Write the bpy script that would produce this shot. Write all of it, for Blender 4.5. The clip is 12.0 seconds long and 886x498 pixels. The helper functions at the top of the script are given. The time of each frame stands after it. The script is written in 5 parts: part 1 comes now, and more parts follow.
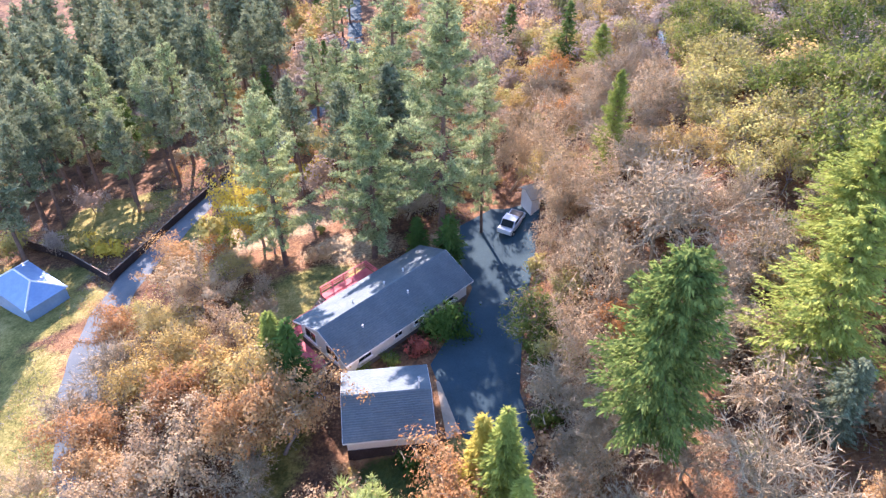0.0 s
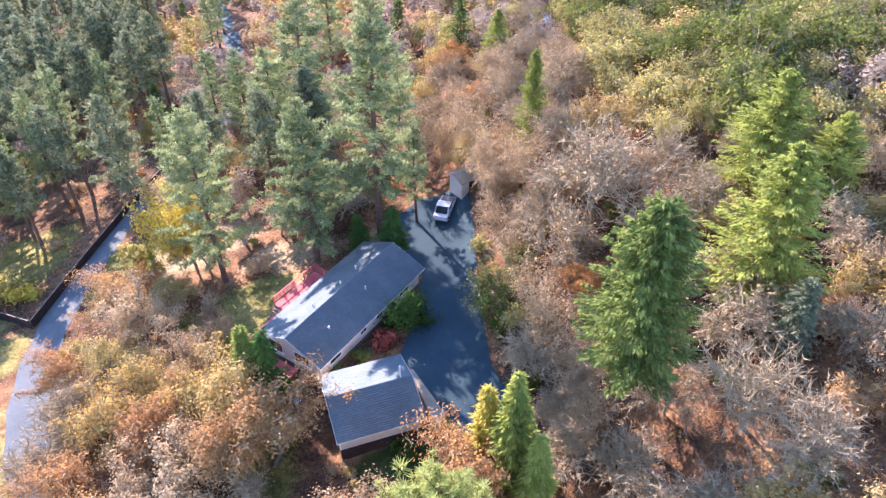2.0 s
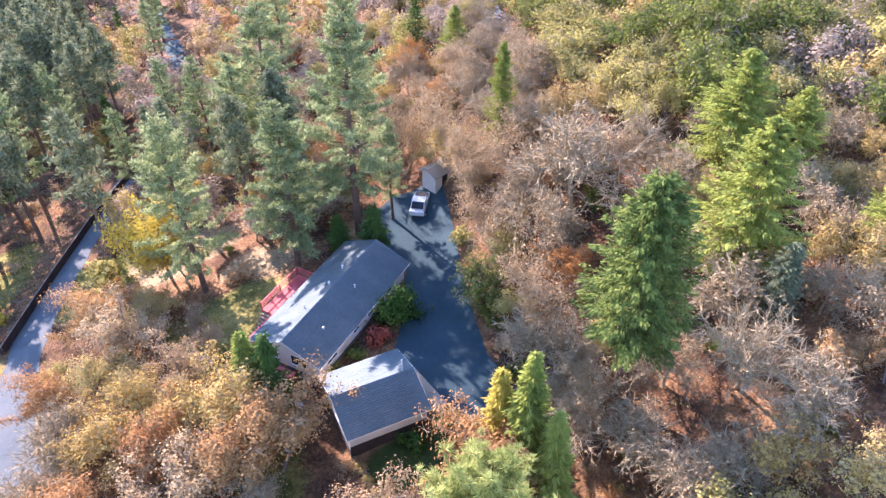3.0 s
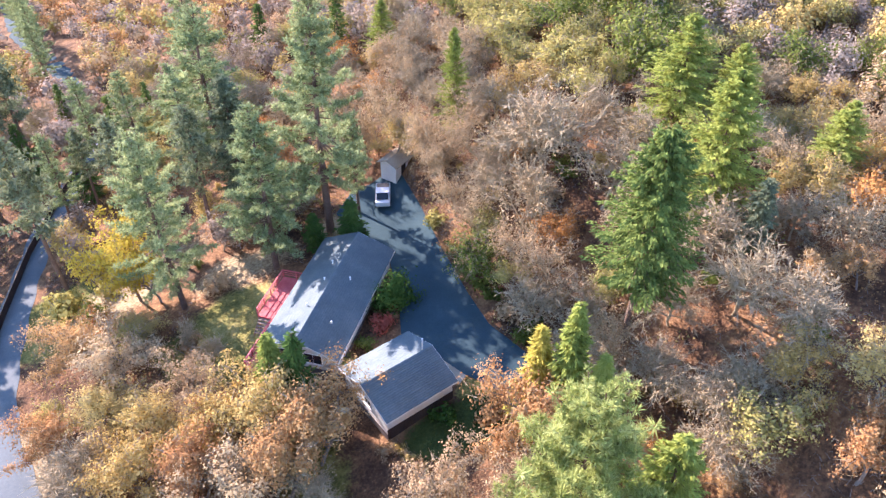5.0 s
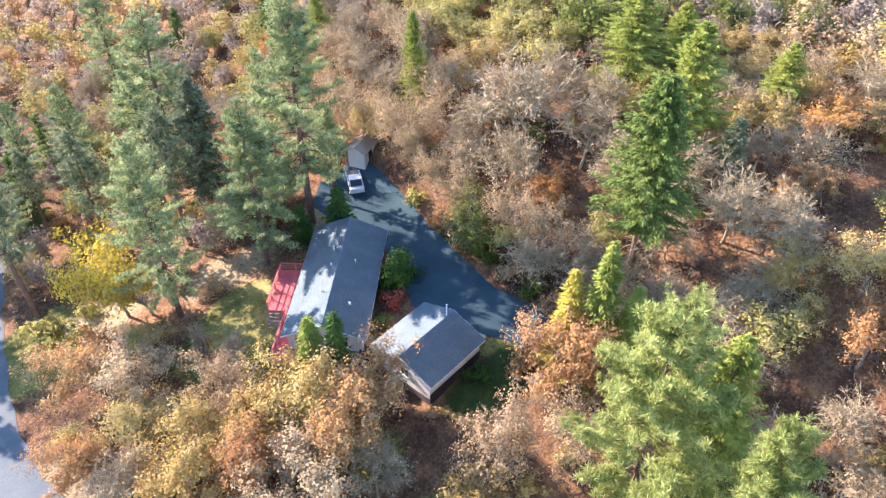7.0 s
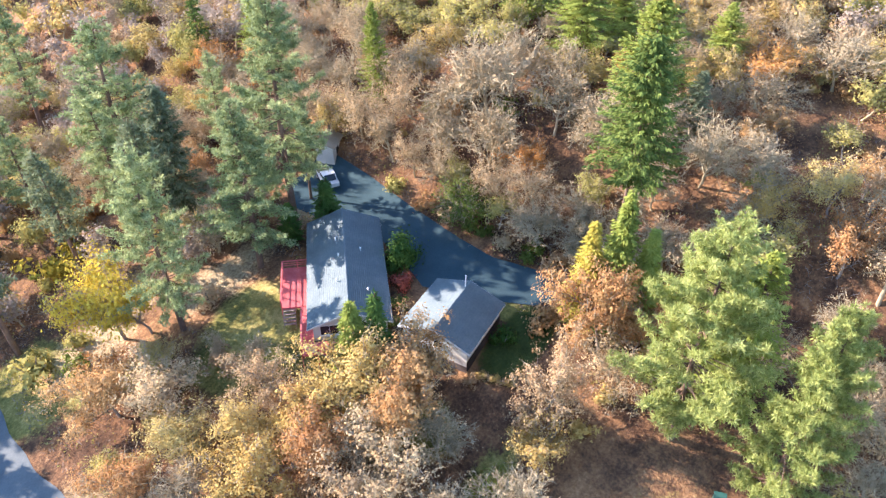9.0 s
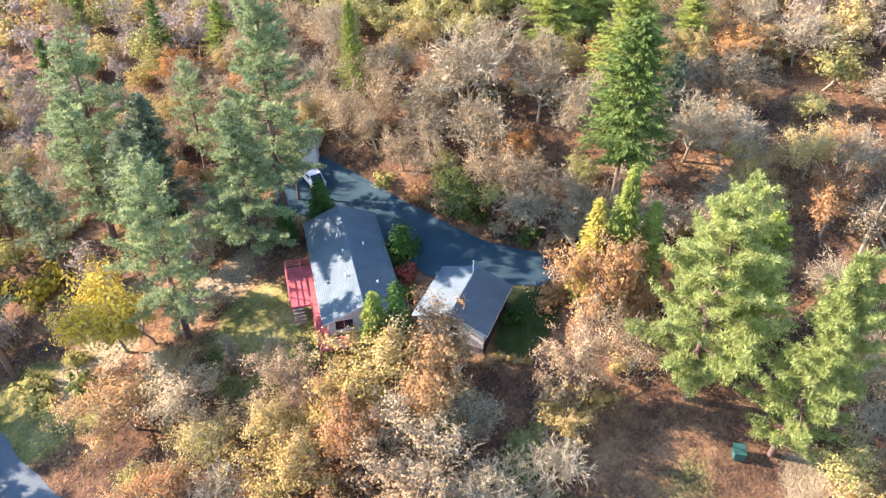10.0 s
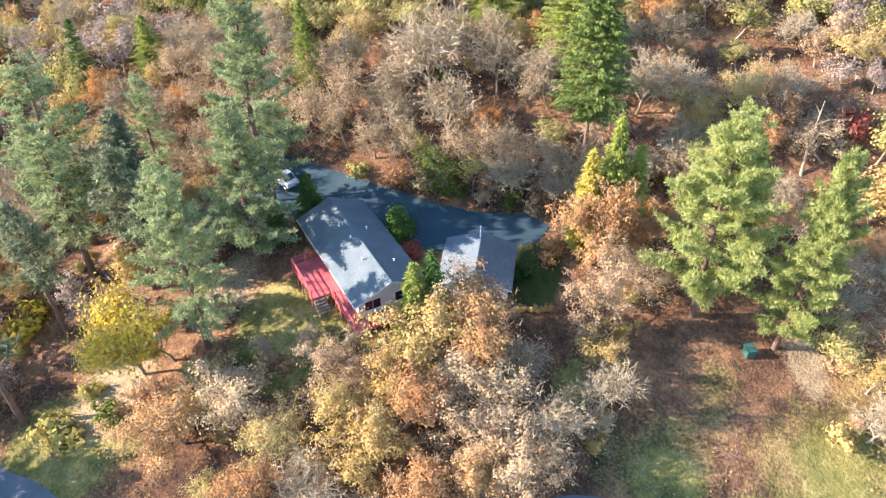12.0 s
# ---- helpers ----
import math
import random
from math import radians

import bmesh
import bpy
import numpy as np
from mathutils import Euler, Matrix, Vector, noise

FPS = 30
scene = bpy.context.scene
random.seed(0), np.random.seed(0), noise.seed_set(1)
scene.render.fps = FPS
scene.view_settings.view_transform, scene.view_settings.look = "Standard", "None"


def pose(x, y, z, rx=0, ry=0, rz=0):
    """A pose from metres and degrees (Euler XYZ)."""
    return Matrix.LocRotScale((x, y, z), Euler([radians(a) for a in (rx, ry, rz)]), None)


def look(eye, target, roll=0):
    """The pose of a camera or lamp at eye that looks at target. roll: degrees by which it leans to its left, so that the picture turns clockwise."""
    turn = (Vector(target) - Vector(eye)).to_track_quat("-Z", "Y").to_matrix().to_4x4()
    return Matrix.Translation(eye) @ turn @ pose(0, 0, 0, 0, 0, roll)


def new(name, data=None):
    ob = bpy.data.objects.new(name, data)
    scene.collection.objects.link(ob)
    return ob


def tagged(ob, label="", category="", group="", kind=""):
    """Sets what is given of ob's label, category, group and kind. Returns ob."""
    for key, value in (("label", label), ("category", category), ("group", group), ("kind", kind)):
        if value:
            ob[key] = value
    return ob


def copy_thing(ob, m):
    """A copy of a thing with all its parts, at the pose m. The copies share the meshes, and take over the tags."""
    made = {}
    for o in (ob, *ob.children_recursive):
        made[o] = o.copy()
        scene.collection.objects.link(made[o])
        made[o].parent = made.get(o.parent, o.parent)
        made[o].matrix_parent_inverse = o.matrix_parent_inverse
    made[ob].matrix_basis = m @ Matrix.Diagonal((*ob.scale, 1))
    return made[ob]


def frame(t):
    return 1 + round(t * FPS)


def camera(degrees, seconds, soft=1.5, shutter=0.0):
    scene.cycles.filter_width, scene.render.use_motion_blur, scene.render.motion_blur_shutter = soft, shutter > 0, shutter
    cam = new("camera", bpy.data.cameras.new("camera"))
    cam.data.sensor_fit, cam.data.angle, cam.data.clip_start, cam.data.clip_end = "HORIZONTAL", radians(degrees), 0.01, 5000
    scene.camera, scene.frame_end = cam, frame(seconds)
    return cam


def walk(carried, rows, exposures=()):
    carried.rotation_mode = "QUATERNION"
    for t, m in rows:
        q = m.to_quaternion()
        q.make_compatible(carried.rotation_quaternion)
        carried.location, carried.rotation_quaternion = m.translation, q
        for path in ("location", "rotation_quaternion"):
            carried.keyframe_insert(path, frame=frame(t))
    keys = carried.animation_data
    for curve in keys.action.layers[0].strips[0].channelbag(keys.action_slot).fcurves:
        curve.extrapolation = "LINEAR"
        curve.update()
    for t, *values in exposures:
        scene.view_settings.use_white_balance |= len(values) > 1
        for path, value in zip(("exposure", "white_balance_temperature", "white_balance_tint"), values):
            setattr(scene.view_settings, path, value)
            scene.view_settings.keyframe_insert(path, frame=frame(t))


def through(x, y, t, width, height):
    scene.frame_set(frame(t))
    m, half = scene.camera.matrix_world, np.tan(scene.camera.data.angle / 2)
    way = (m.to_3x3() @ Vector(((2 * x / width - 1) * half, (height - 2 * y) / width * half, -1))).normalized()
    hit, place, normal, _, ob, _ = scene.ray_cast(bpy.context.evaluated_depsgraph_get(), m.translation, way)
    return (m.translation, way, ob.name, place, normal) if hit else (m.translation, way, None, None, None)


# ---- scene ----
cam = camera(64.12, 12.0, 1.35)
# seconds, eye x, y, z, then heading, pitch and roll in degrees
FLIGHT = [
    (0.0, -0.59, 0.45, 51.22, -0.43, -39.38, 0.32),
    (0.5, -2.18, 0.11, 51.28, -3.42, -39.38, 0.23),
    (1.0, -3.84, -0.18, 51.30, -6.58, -39.40, 0.15),
    (1.5, -5.55, -0.40, 51.32, -9.68, -39.47, 0.11),
    (2.0, -7.60, -0.56, 51.34, -12.75, -39.45, 0.09),
    (2.5, -9.82, -0.58, 51.37, -15.80, -39.44, 0.10),
    (3.0, -12.22, -0.44, 51.38, -18.88, -39.46, 0.13),
    (5.0, -23.27, 1.34, 51.37, -31.15, -39.42, 0.42),
    (5.5, -26.17, 2.05, 51.30, -33.86, -39.42, 0.47),
    (6.0, -29.05, 2.90, 51.20, -36.60, -39.43, 0.50),
    (6.5, -31.95, 3.92, 51.09, -39.81, -39.48, 0.50),
    (7.0, -34.80, 5.09, 50.97, -42.88, -39.50, 0.52),
    (9.0, -45.42, 11.64, 50.32, -54.63, -39.16, 0.54),
    (9.5, -48.03, 13.76, 50.18, -57.94, -39.04, 0.49),
    (10.0, -50.70, 16.17, 50.05, -61.01, -38.93, 0.39),
    (10.5, -53.25, 18.73, 49.94, -63.82, -38.81, 0.29),
    (11.0, -55.82, 21.48, 49.82, -66.79, -38.73, 0.14),
    (11.5, -58.31, 24.28, 49.67, -70.46, -38.63, -0.06),
    (12.0, -60.65, 27.17, 49.50, -74.23, -38.48, -0.26),
]


def aim(x, y, z, heading, pitch, roll):
    h, p = radians(heading), radians(pitch)
    way = Vector((-math.sin(h) * math.cos(p), math.cos(h) * math.cos(p), math.sin(p)))
    return look((x, y, z), Vector((x, y, z)) + way, roll)


# the camera's white balance drifts from cool, against the light, to neutral
TINT = [(0.0, 2.18, 5750, 34), (3.0, 2.17, 5750, 34), (6.5, 2.13, 5900, 24), (9.5, 2.09, 5950, 20), (12.0, 1.94, 5980, 20)]
walk(cam, [(t, aim(*row)) for t, *row in FLIGHT], TINT)

# ---- light ----
SUN_AZ, SUN_EL = 16.5, 23.4   # degrees west of +y, degrees above the horizon
world = bpy.data.worlds.new("sky")
scene.world = world
world.use_nodes = True
wn = world.node_tree.nodes
sky = wn.new("ShaderNodeTexSky")
sky.sky_type, sky.sun_disc = "NISHITA", False
sky.air_density, sky.dust_density, sky.ozone_density = 1.3, 0.2, 3.0
sky.sun_elevation, sky.sun_rotation = radians(SUN_EL), radians(-SUN_AZ)
world.node_tree.links.new(sky.outputs[0], wn["Background"].inputs[0])
wn["Background"].inputs[1].default_value = 0.128
sun_dir = Vector((-math.sin(radians(SUN_AZ)) * math.cos(radians(SUN_EL)), math.cos(radians(SUN_AZ)) * math.cos(radians(SUN_EL)), math.sin(radians(SUN_EL))))
sun = new("sun", bpy.data.lights.new("sun", "SUN"))
sun.data.energy, sun.data.angle, sun.data.color = 4.75, radians(0.6), (1.0, 0.835, 0.66)
sun.matrix_world = look(sun_dir * 200, (0, 0, 0))
scene.view_settings.exposure = 1.6

# ---- materials ----
rnd = random.Random(7)


def material(name):
    m = bpy.data.materials.new(name)
    m.use_nodes = True
    nt = m.node_tree
    return m, nt.nodes, nt.links, nt.nodes["Principled BSDF"]


def ramp(nodes, stops):
    r = nodes.new("ShaderNodeValToRGB")
    while len(r.color_ramp.elements) < len(stops):
        r.color_ramp.elements.new(0.5)
    for e, (p, c) in zip(r.color_ramp.elements, stops):
        e.position, e.color = p, (*c, 1)
    return r


def noise_node(nodes, links, scale, detail=4.0, coord="Object", rough=0.55):
    tc = nodes.new("ShaderNodeTexCoord")
    n = nodes.new("ShaderNodeTexNoise")
    n.inputs["Scale"].default_value, n.inputs["Detail"].default_value, n.inputs["Roughness"].default_value = scale, detail, rough
    links.new(tc.outputs[coord], n.inputs["Vector"])
    return n


def mottled(name, stops, scale=1.0, rough=0.8, fine=12.0, bump=0.3, metal=0.0, depth=0.05):
    """A surface with blotches at one scale and grain at another."""
    m, n, l, b = material(name)
    big, small = noise_node(n, l, scale), noise_node(n, l, fine)
    mix = n.new("ShaderNodeMix")
    mix.inputs[0].default_value = 0.4
    l.new(big.outputs[0], mix.inputs[2]), l.new(small.outputs[0], mix.inputs[3])
    r = ramp(n, stops)
    l.new(mix.outputs[0], r.inputs[0]), l.new(r.outputs[0], b.inputs["Base Color"])
    b.inputs["Roughness"].default_value, b.inputs["Metallic"].default_value = rough, metal
    if rough > 0.8:
        b.inputs["Specular IOR Level"].default_value = 0.05
    if bump:
        bp = n.new("ShaderNodeBump")
        bp.inputs["Strength"].default_value, bp.inputs["Distance"].default_value = bump, depth
        l.new(small.outputs[0], bp.inputs["Height"]), l.new(bp.outputs[0], b.inputs["Normal"])
    return m


def foliage(name, colours, through=0.3, spread=0.4, patch=0.55):
    """Leaves: a hue for each tree, for each bough and for each leaf, lit through from behind."""
    m, n, l, b = material(name)
    n.remove(b)
    geo, info = n.new("ShaderNodeNewGeometry"), n.new("ShaderNodeObjectInfo")

    def times_add(k, value, base=None):
        a = n.new("ShaderNodeMath")
        a.operation = "MULTIPLY_ADD"
        l.new(value, a.inputs[0])
        a.inputs[1].default_value, a.inputs[2].default_value = k, 0.0
        if base is not None:
            l.new(base, a.inputs[2])
        return a.outputs[0]

    bough = noise_node(n, l, patch, 3)
    stretch = n.new("ShaderNodeMapRange")
    stretch.inputs[1].default_value, stretch.inputs[2].default_value = 0.3, 0.7
    l.new(bough.outputs[0], stretch.inputs[0])
    hue = times_add(spread, info.outputs["Random"])
    hue = times_add((1 - spread) * 0.46, geo.outputs["Random Per Island"], hue)
    hue = times_add((1 - spread) * 0.54, stretch.outputs[0], hue)
    r = ramp(n, [(i / max(1, len(colours) - 1), k) for i, k in enumerate(colours)])
    l.new(hue, r.inputs[0])
    d, t, mix = n.new("ShaderNodeBsdfDiffuse"), n.new("ShaderNodeBsdfTranslucent"), n.new("ShaderNodeMixShader")
    mix.inputs[0].default_value = through
    l.new(r.outputs[0], d.inputs[0]), l.new(r.outputs[0], t.inputs[0])
    l.new(d.outputs[0], mix.inputs[1]), l.new(t.outputs[0], mix.inputs[2]), l.new(mix.outputs[0], n["Material Output"].inputs[0])
    return m


BARK_OAK = mottled("grey bark", [(0.3, (0.16, 0.13, 0.11)), (0.7, (0.34, 0.3, 0.26))], 1.5, 0.9, 9)
BARK_BARE = mottled("pale tan lichen bark", [(0.3, (0.27, 0.215, 0.13)), (0.7, (0.5, 0.42, 0.28))], 1.2, 0.9, 8)
BARK_PINE = mottled("brown pine bark", [(0.3, (0.10, 0.07, 0.055)), (0.7, (0.24, 0.16, 0.12))], 1.0, 0.95, 7)
LEAF_GOLD = foliage("golden oak leaves", [(0.29, 0.185, 0.06), (0.45, 0.31, 0.1), (0.55, 0.415, 0.15), (0.5, 0.405, 0.16), (0.4, 0.325, 0.15)])
LEAF_ORANGE = foliage("orange oak leaves", [(0.24, 0.09, 0.035), (0.54, 0.26, 0.08), (0.64, 0.38, 0.13)])
LEAF_RUST = foliage("rust oak leaves", [(0.27, 0.126, 0.059), (0.423, 0.23, 0.099), (0.54, 0.342, 0.149), (0.504, 0.356, 0.171)])
LEAF_BROWN = foliage("faded brown leaves", [(0.234, 0.149, 0.081), (0.414, 0.284, 0.158), (0.558, 0.423, 0.243), (0.504, 0.383, 0.221)])
LEAF_PALE = foliage("pale thin autumn twigs and leaves", [(0.2, 0.155, 0.125), (0.32, 0.255, 0.205), (0.42, 0.35, 0.275), (0.38, 0.28, 0.21)])
LEAF_YELLOW = foliage("yellow leaves", [(0.32, 0.25, 0.045), (0.58, 0.45, 0.065), (0.68, 0.54, 0.105)])
LEAF_RED = foliage("red leaves", [(0.26, 0.06, 0.045), (0.48, 0.15, 0.1)])
LEAF_GREEN = foliage("green leaves", [(0.04, 0.06, 0.014), (0.12, 0.155, 0.036), (0.24, 0.27, 0.065), (0.37, 0.37, 0.1)])
LEAF_OLIVE = foliage("olive leaves", [(0.16, 0.15, 0.05), (0.4, 0.36, 0.12), (0.58, 0.5, 0.17)])
LEAF_DARK = foliage("dark green leaves", [(0.025, 0.055, 0.014), (0.06, 0.115, 0.026), (0.115, 0.185, 0.042)], 0.25, 0.2)
NEEDLE_PINE = foliage("grey-green pine needles", [(0.07, 0.095, 0.046), (0.22, 0.28, 0.134), (0.38, 0.435, 0.208), (0.56, 0.585, 0.3)], 0.35, 0.2)
NEEDLE_WOODS = foliage("dark pine needles", [(0.05, 0.07, 0.045), (0.15, 0.18, 0.1), (0.27, 0.3, 0.17), (0.42, 0.44, 0.26)], 0.25, 0.2)
NEEDLE_LIGHT = foliage("light green pine needles", [(0.11, 0.15, 0.045), (0.34, 0.39, 0.125), (0.58, 0.6, 0.24)], 0.35, 0.15)
NEEDLE_FIR = foliage("fir needles", [(0.04, 0.07, 0.022), (0.125, 0.185, 0.05), (0.27, 0.32, 0.085)], 0.25, 0.25)
NEEDLE_GOLD = foliage("yellowing cedar sprays", [(0.26, 0.23, 0.05), (0.5, 0.44, 0.09), (0.66, 0.55, 0.13)], 0.35, 0.2)
NEEDLE_YEW = foliage("dark yew needles", [(0.05, 0.1, 0.03), (0.09, 0.16, 0.04), (0.14, 0.21, 0.05)], 0.25, 0.2)
NEEDLE_CEDAR = foliage("cedar sprays", [(0.12, 0.165, 0.04), (0.31, 0.36, 0.08), (0.49, 0.52, 0.135)], 0.3, 0.3)


# ---- terrain ----
def sp(v, s=3.0):
    return s * np.logaddexp(0, v / s)


def smooth(a, b, v):
    t = np.clip((v - a) / (b - a), 0, 1)
    return t * t * (3 - 2 * t)


def ground_z(x, y):
    """Bench of the house, hillside to the east, fall to the west and north."""
    x, y = np.asarray(x, float), np.asarray(y, float)
    d = -(x + 8) + 0.25 * np.maximum(0, 42 - y)
    u = sp(np.minimum(x, 400) - 9.6, 1.3)
    far = np.minimum(np.hypot(x, y - 50), 900)
    z = -0.18 * sp(np.minimum(d, 260)) - 0.13 * sp(np.minimum(y, 240) - 58 + 4 * smooth(2, -14, x), 4) + 13 * (1 - np.exp(-u / 11)) + 0.06 * u
    return z + 0.05 * np.maximum(0, far - 250)


def near_line(x, y, pts):
    """Distance from a polyline in plan."""
    best = np.full(np.shape(x), 1e9)
    for (ax, ay), (bx, by) in zip(pts, pts[1:]):
        k = np.clip(((x - ax) * (bx - ax) + (y - ay) * (by - ay)) / ((bx - ax) ** 2 + (by - ay) ** 2), 0, 1)
        best = np.minimum(best, np.hypot(x - ax - k * (bx - ax), y - ay - k * (by - ay)))
    return best


def inside(x, y, pts):
    hit = np.zeros(np.shape(x), bool)
    for (ax, ay), (bx, by) in zip(pts, pts[1:] + pts[:1]):
        if ay != by:
            hit ^= ((ay > y) != (by > y)) & (x < (bx - ax) * (y - ay) / (by - ay) + ax)
    return hit


DRIVE = [(-1.4, 45.5), (1.0, 50.5), (3.0, 56.5), (1.6, 62), (2.0, 69), (6, 73), (12, 72), (10.5, 63), (8.8, 55), (7.4, 47), (6.8, 42), (7.8, 36), (6.5, 33.2), (3.2, 34.0), (2.0, 36.4), (0.7, 39)]
ROAD = [(-18, 122), (-25, 109), (-30.5, 97), (-35, 82.5), (-38.4, 66), (-38.8, 57), (-37.4, 47), (-33.6, 38), (-28.6, 29), (-26.2, 22), (-28, 12), (-34, -30)]
GULLY = [(24.6, 57), (26, 64.5), (28.3, 77.5), (32, 95), (37, 117), (40, 132)]
LANE = [(-27, 250), (-27, 215), (-20.5, 165), (-19.5, 148)]
TRACK = [(16.5, 39), (18.6, 33), (19.6, 28), (19.6, 23.5), (21, 18.5)]   # bare earth across the slope


def blob(x, y, cx, cy, rx, ry, turn=0.0):
    c, s = math.cos(radians(turn)), math.sin(radians(turn))
    u, v = (x - cx) * c + (y - cy) * s, -(x - cx) * s + (y - cy) * c
    return np.hypot(u / rx, v / ry)


def fbm(x, y, scale, seed=0):
    """Cheap smooth value noise on arrays."""
    out, amp = 0.0, 1.0
    for o in range(4):
        s = scale * 2 ** o
        out = out + amp * np.sin(x * s + 1.7 * np.sin(y * s * 0.8 + seed + o) + seed * 2.1) * np.sin(y * s * 1.1 + 1.3 * np.sin(x * s * 0.7 + 2 * o) + seed)
        amp *= 0.55
    return out


def axis(lo, hi, step, reach):
    inner = np.arange(lo, hi + step, step)
    outer = np.geomspace(step * 2, reach, 22)
    return np.concatenate([lo - outer[::-1], inner, hi + outer])


def sheet(name, X, Y, Z, mat, cover=None):
    ny, nx = X.shape
    idx = np.arange(ny * nx).reshape(ny, nx)
    F = np.stack([idx[:-1, :-1], idx[:-1, 1:], idx[1:, 1:], idx[1:, :-1]], -1).reshape(-1, 4)
    me = flat_mesh(name, np.stack([X, Y, Z], -1).reshape(-1, 3), F, mat, True)
    if cover is not None:
        at = me.color_attributes.new("cover", "FLOAT_COLOR", "POINT")
        at.data.foreach_set("color", np.concatenate([cover.reshape(-1, 3), np.ones((ny * nx, 1))], 1).astype(np.float32).ravel())
    return me


def flat_mesh(name, V, F, mat, shade=False):
    """A mesh from arrays; all faces have the same number of corners."""
    me = bpy.data.meshes.new(name)
    F = np.asarray(F, np.int32)
    k = F.shape[1]
    me.vertices.add(len(V)), me.loops.add(F.size), me.polygons.add(len(F))
    me.vertices.foreach_set("co", np.asarray(V, np.float32).ravel())
    me.loops.foreach_set("vertex_index", F.ravel())
    me.polygons.foreach_set("loop_start", np.arange(0, F.size, k, dtype=np.int32))
    if shade:
        me.polygons.foreach_set("use_smooth", np.ones(len(F), bool))
    me.materials.append(mat)
    me.update(calc_edges=True)
    return me


def ground_material():
    m, n, l, b = material("leaf-strewn ground")
    at = n.new("ShaderNodeVertexColor")
    at.layer_name = "cover"
    sep = n.new("ShaderNodeSeparateColor")
    l.new(at.outputs[0], sep.inputs[0])
    mid, fine, big = noise_node(n, l, 0.5, 6, "Object", 0.65), noise_node(n, l, 3.5, 6, "Object", 0.7), noise_node(n, l, 0.16, 5, "Object", 0.7)
    litter = ramp(n, [(0.38, (0.05, 0.03, 0.021)), (0.46, (0.115, 0.065, 0.039)), (0.54, (0.26, 0.142, 0.072)), (0.66, (0.46, 0.28, 0.14))])
    grass = ramp(n, [(0.36, (0.055, 0.07, 0.02)), (0.44, (0.13, 0.13, 0.037)), (0.52, (0.26, 0.23, 0.07)), (0.62, (0.46, 0.375, 0.15))])
    pale = ramp(n, [(0.34, (0.2, 0.145, 0.085)), (0.48, (0.36, 0.275, 0.155)), (0.64, (0.54, 0.44, 0.26))])
    mixf = n.new("ShaderNodeMix")
    mixf.inputs[0].default_value = 0.55
    l.new(mid.outputs[0], mixf.inputs[2]), l.new(fine.outputs[0], mixf.inputs[3])
    patchy = n.new("ShaderNodeMix")
    patchy.inputs[0].default_value = 0.45
    l.new(mixf.outputs[0], patchy.inputs[2]), l.new(big.outputs[0], patchy.inputs[3])
    # lawn south of the garage, its green darkened to paint in the shade
    shade_lawn = ramp(n, [(0.34, (0.022, 0.035, 0.01)), (0.48, (0.045, 0.065, 0.018)), (0.62, (0.09, 0.11, 0.03))])
    for r in (litter, grass, pale, shade_lawn):
        l.new(patchy.outputs[0], r.inputs[0])
    col = litter.outputs[0]
    for k, r in ((0, grass), (1, pale), (2, shade_lawn)):
        edge = n.new("ShaderNodeMath")
        edge.operation = "MULTIPLY_ADD"
        l.new(fine.outputs[0], edge.inputs[0])
        edge.inputs[1].default_value = 1.3
        l.new(sep.outputs[k], edge.inputs[2])
        sharp = n.new("ShaderNodeMapRange")
        sharp.inputs[1].default_value, sharp.inputs[2].default_value = 0.95, 1.35
        l.new(edge.outputs[0], sharp.inputs[0])
        mx = n.new("ShaderNodeMix")
        mx.data_type = "RGBA"
        l.new(sharp.outputs[0], mx.inputs[0]), l.new(col, mx.inputs[6]), l.new(r.outputs[0], mx.inputs[7])
        col = mx.outputs[2]
    l.new(col, b.inputs["Base Color"])
    b.inputs["Roughness"].default_value = 0.95
    b.inputs["Specular IOR Level"].default_value = 0.1
    bp = n.new("ShaderNodeBump")
    bp.inputs["Strength"].default_value, bp.inputs["Distance"].default_value = 0.9, 0.25
    l.new(fine.outputs[0], bp.inputs["Height"]), l.new(bp.outputs[0], b.inputs["Normal"])
    return m


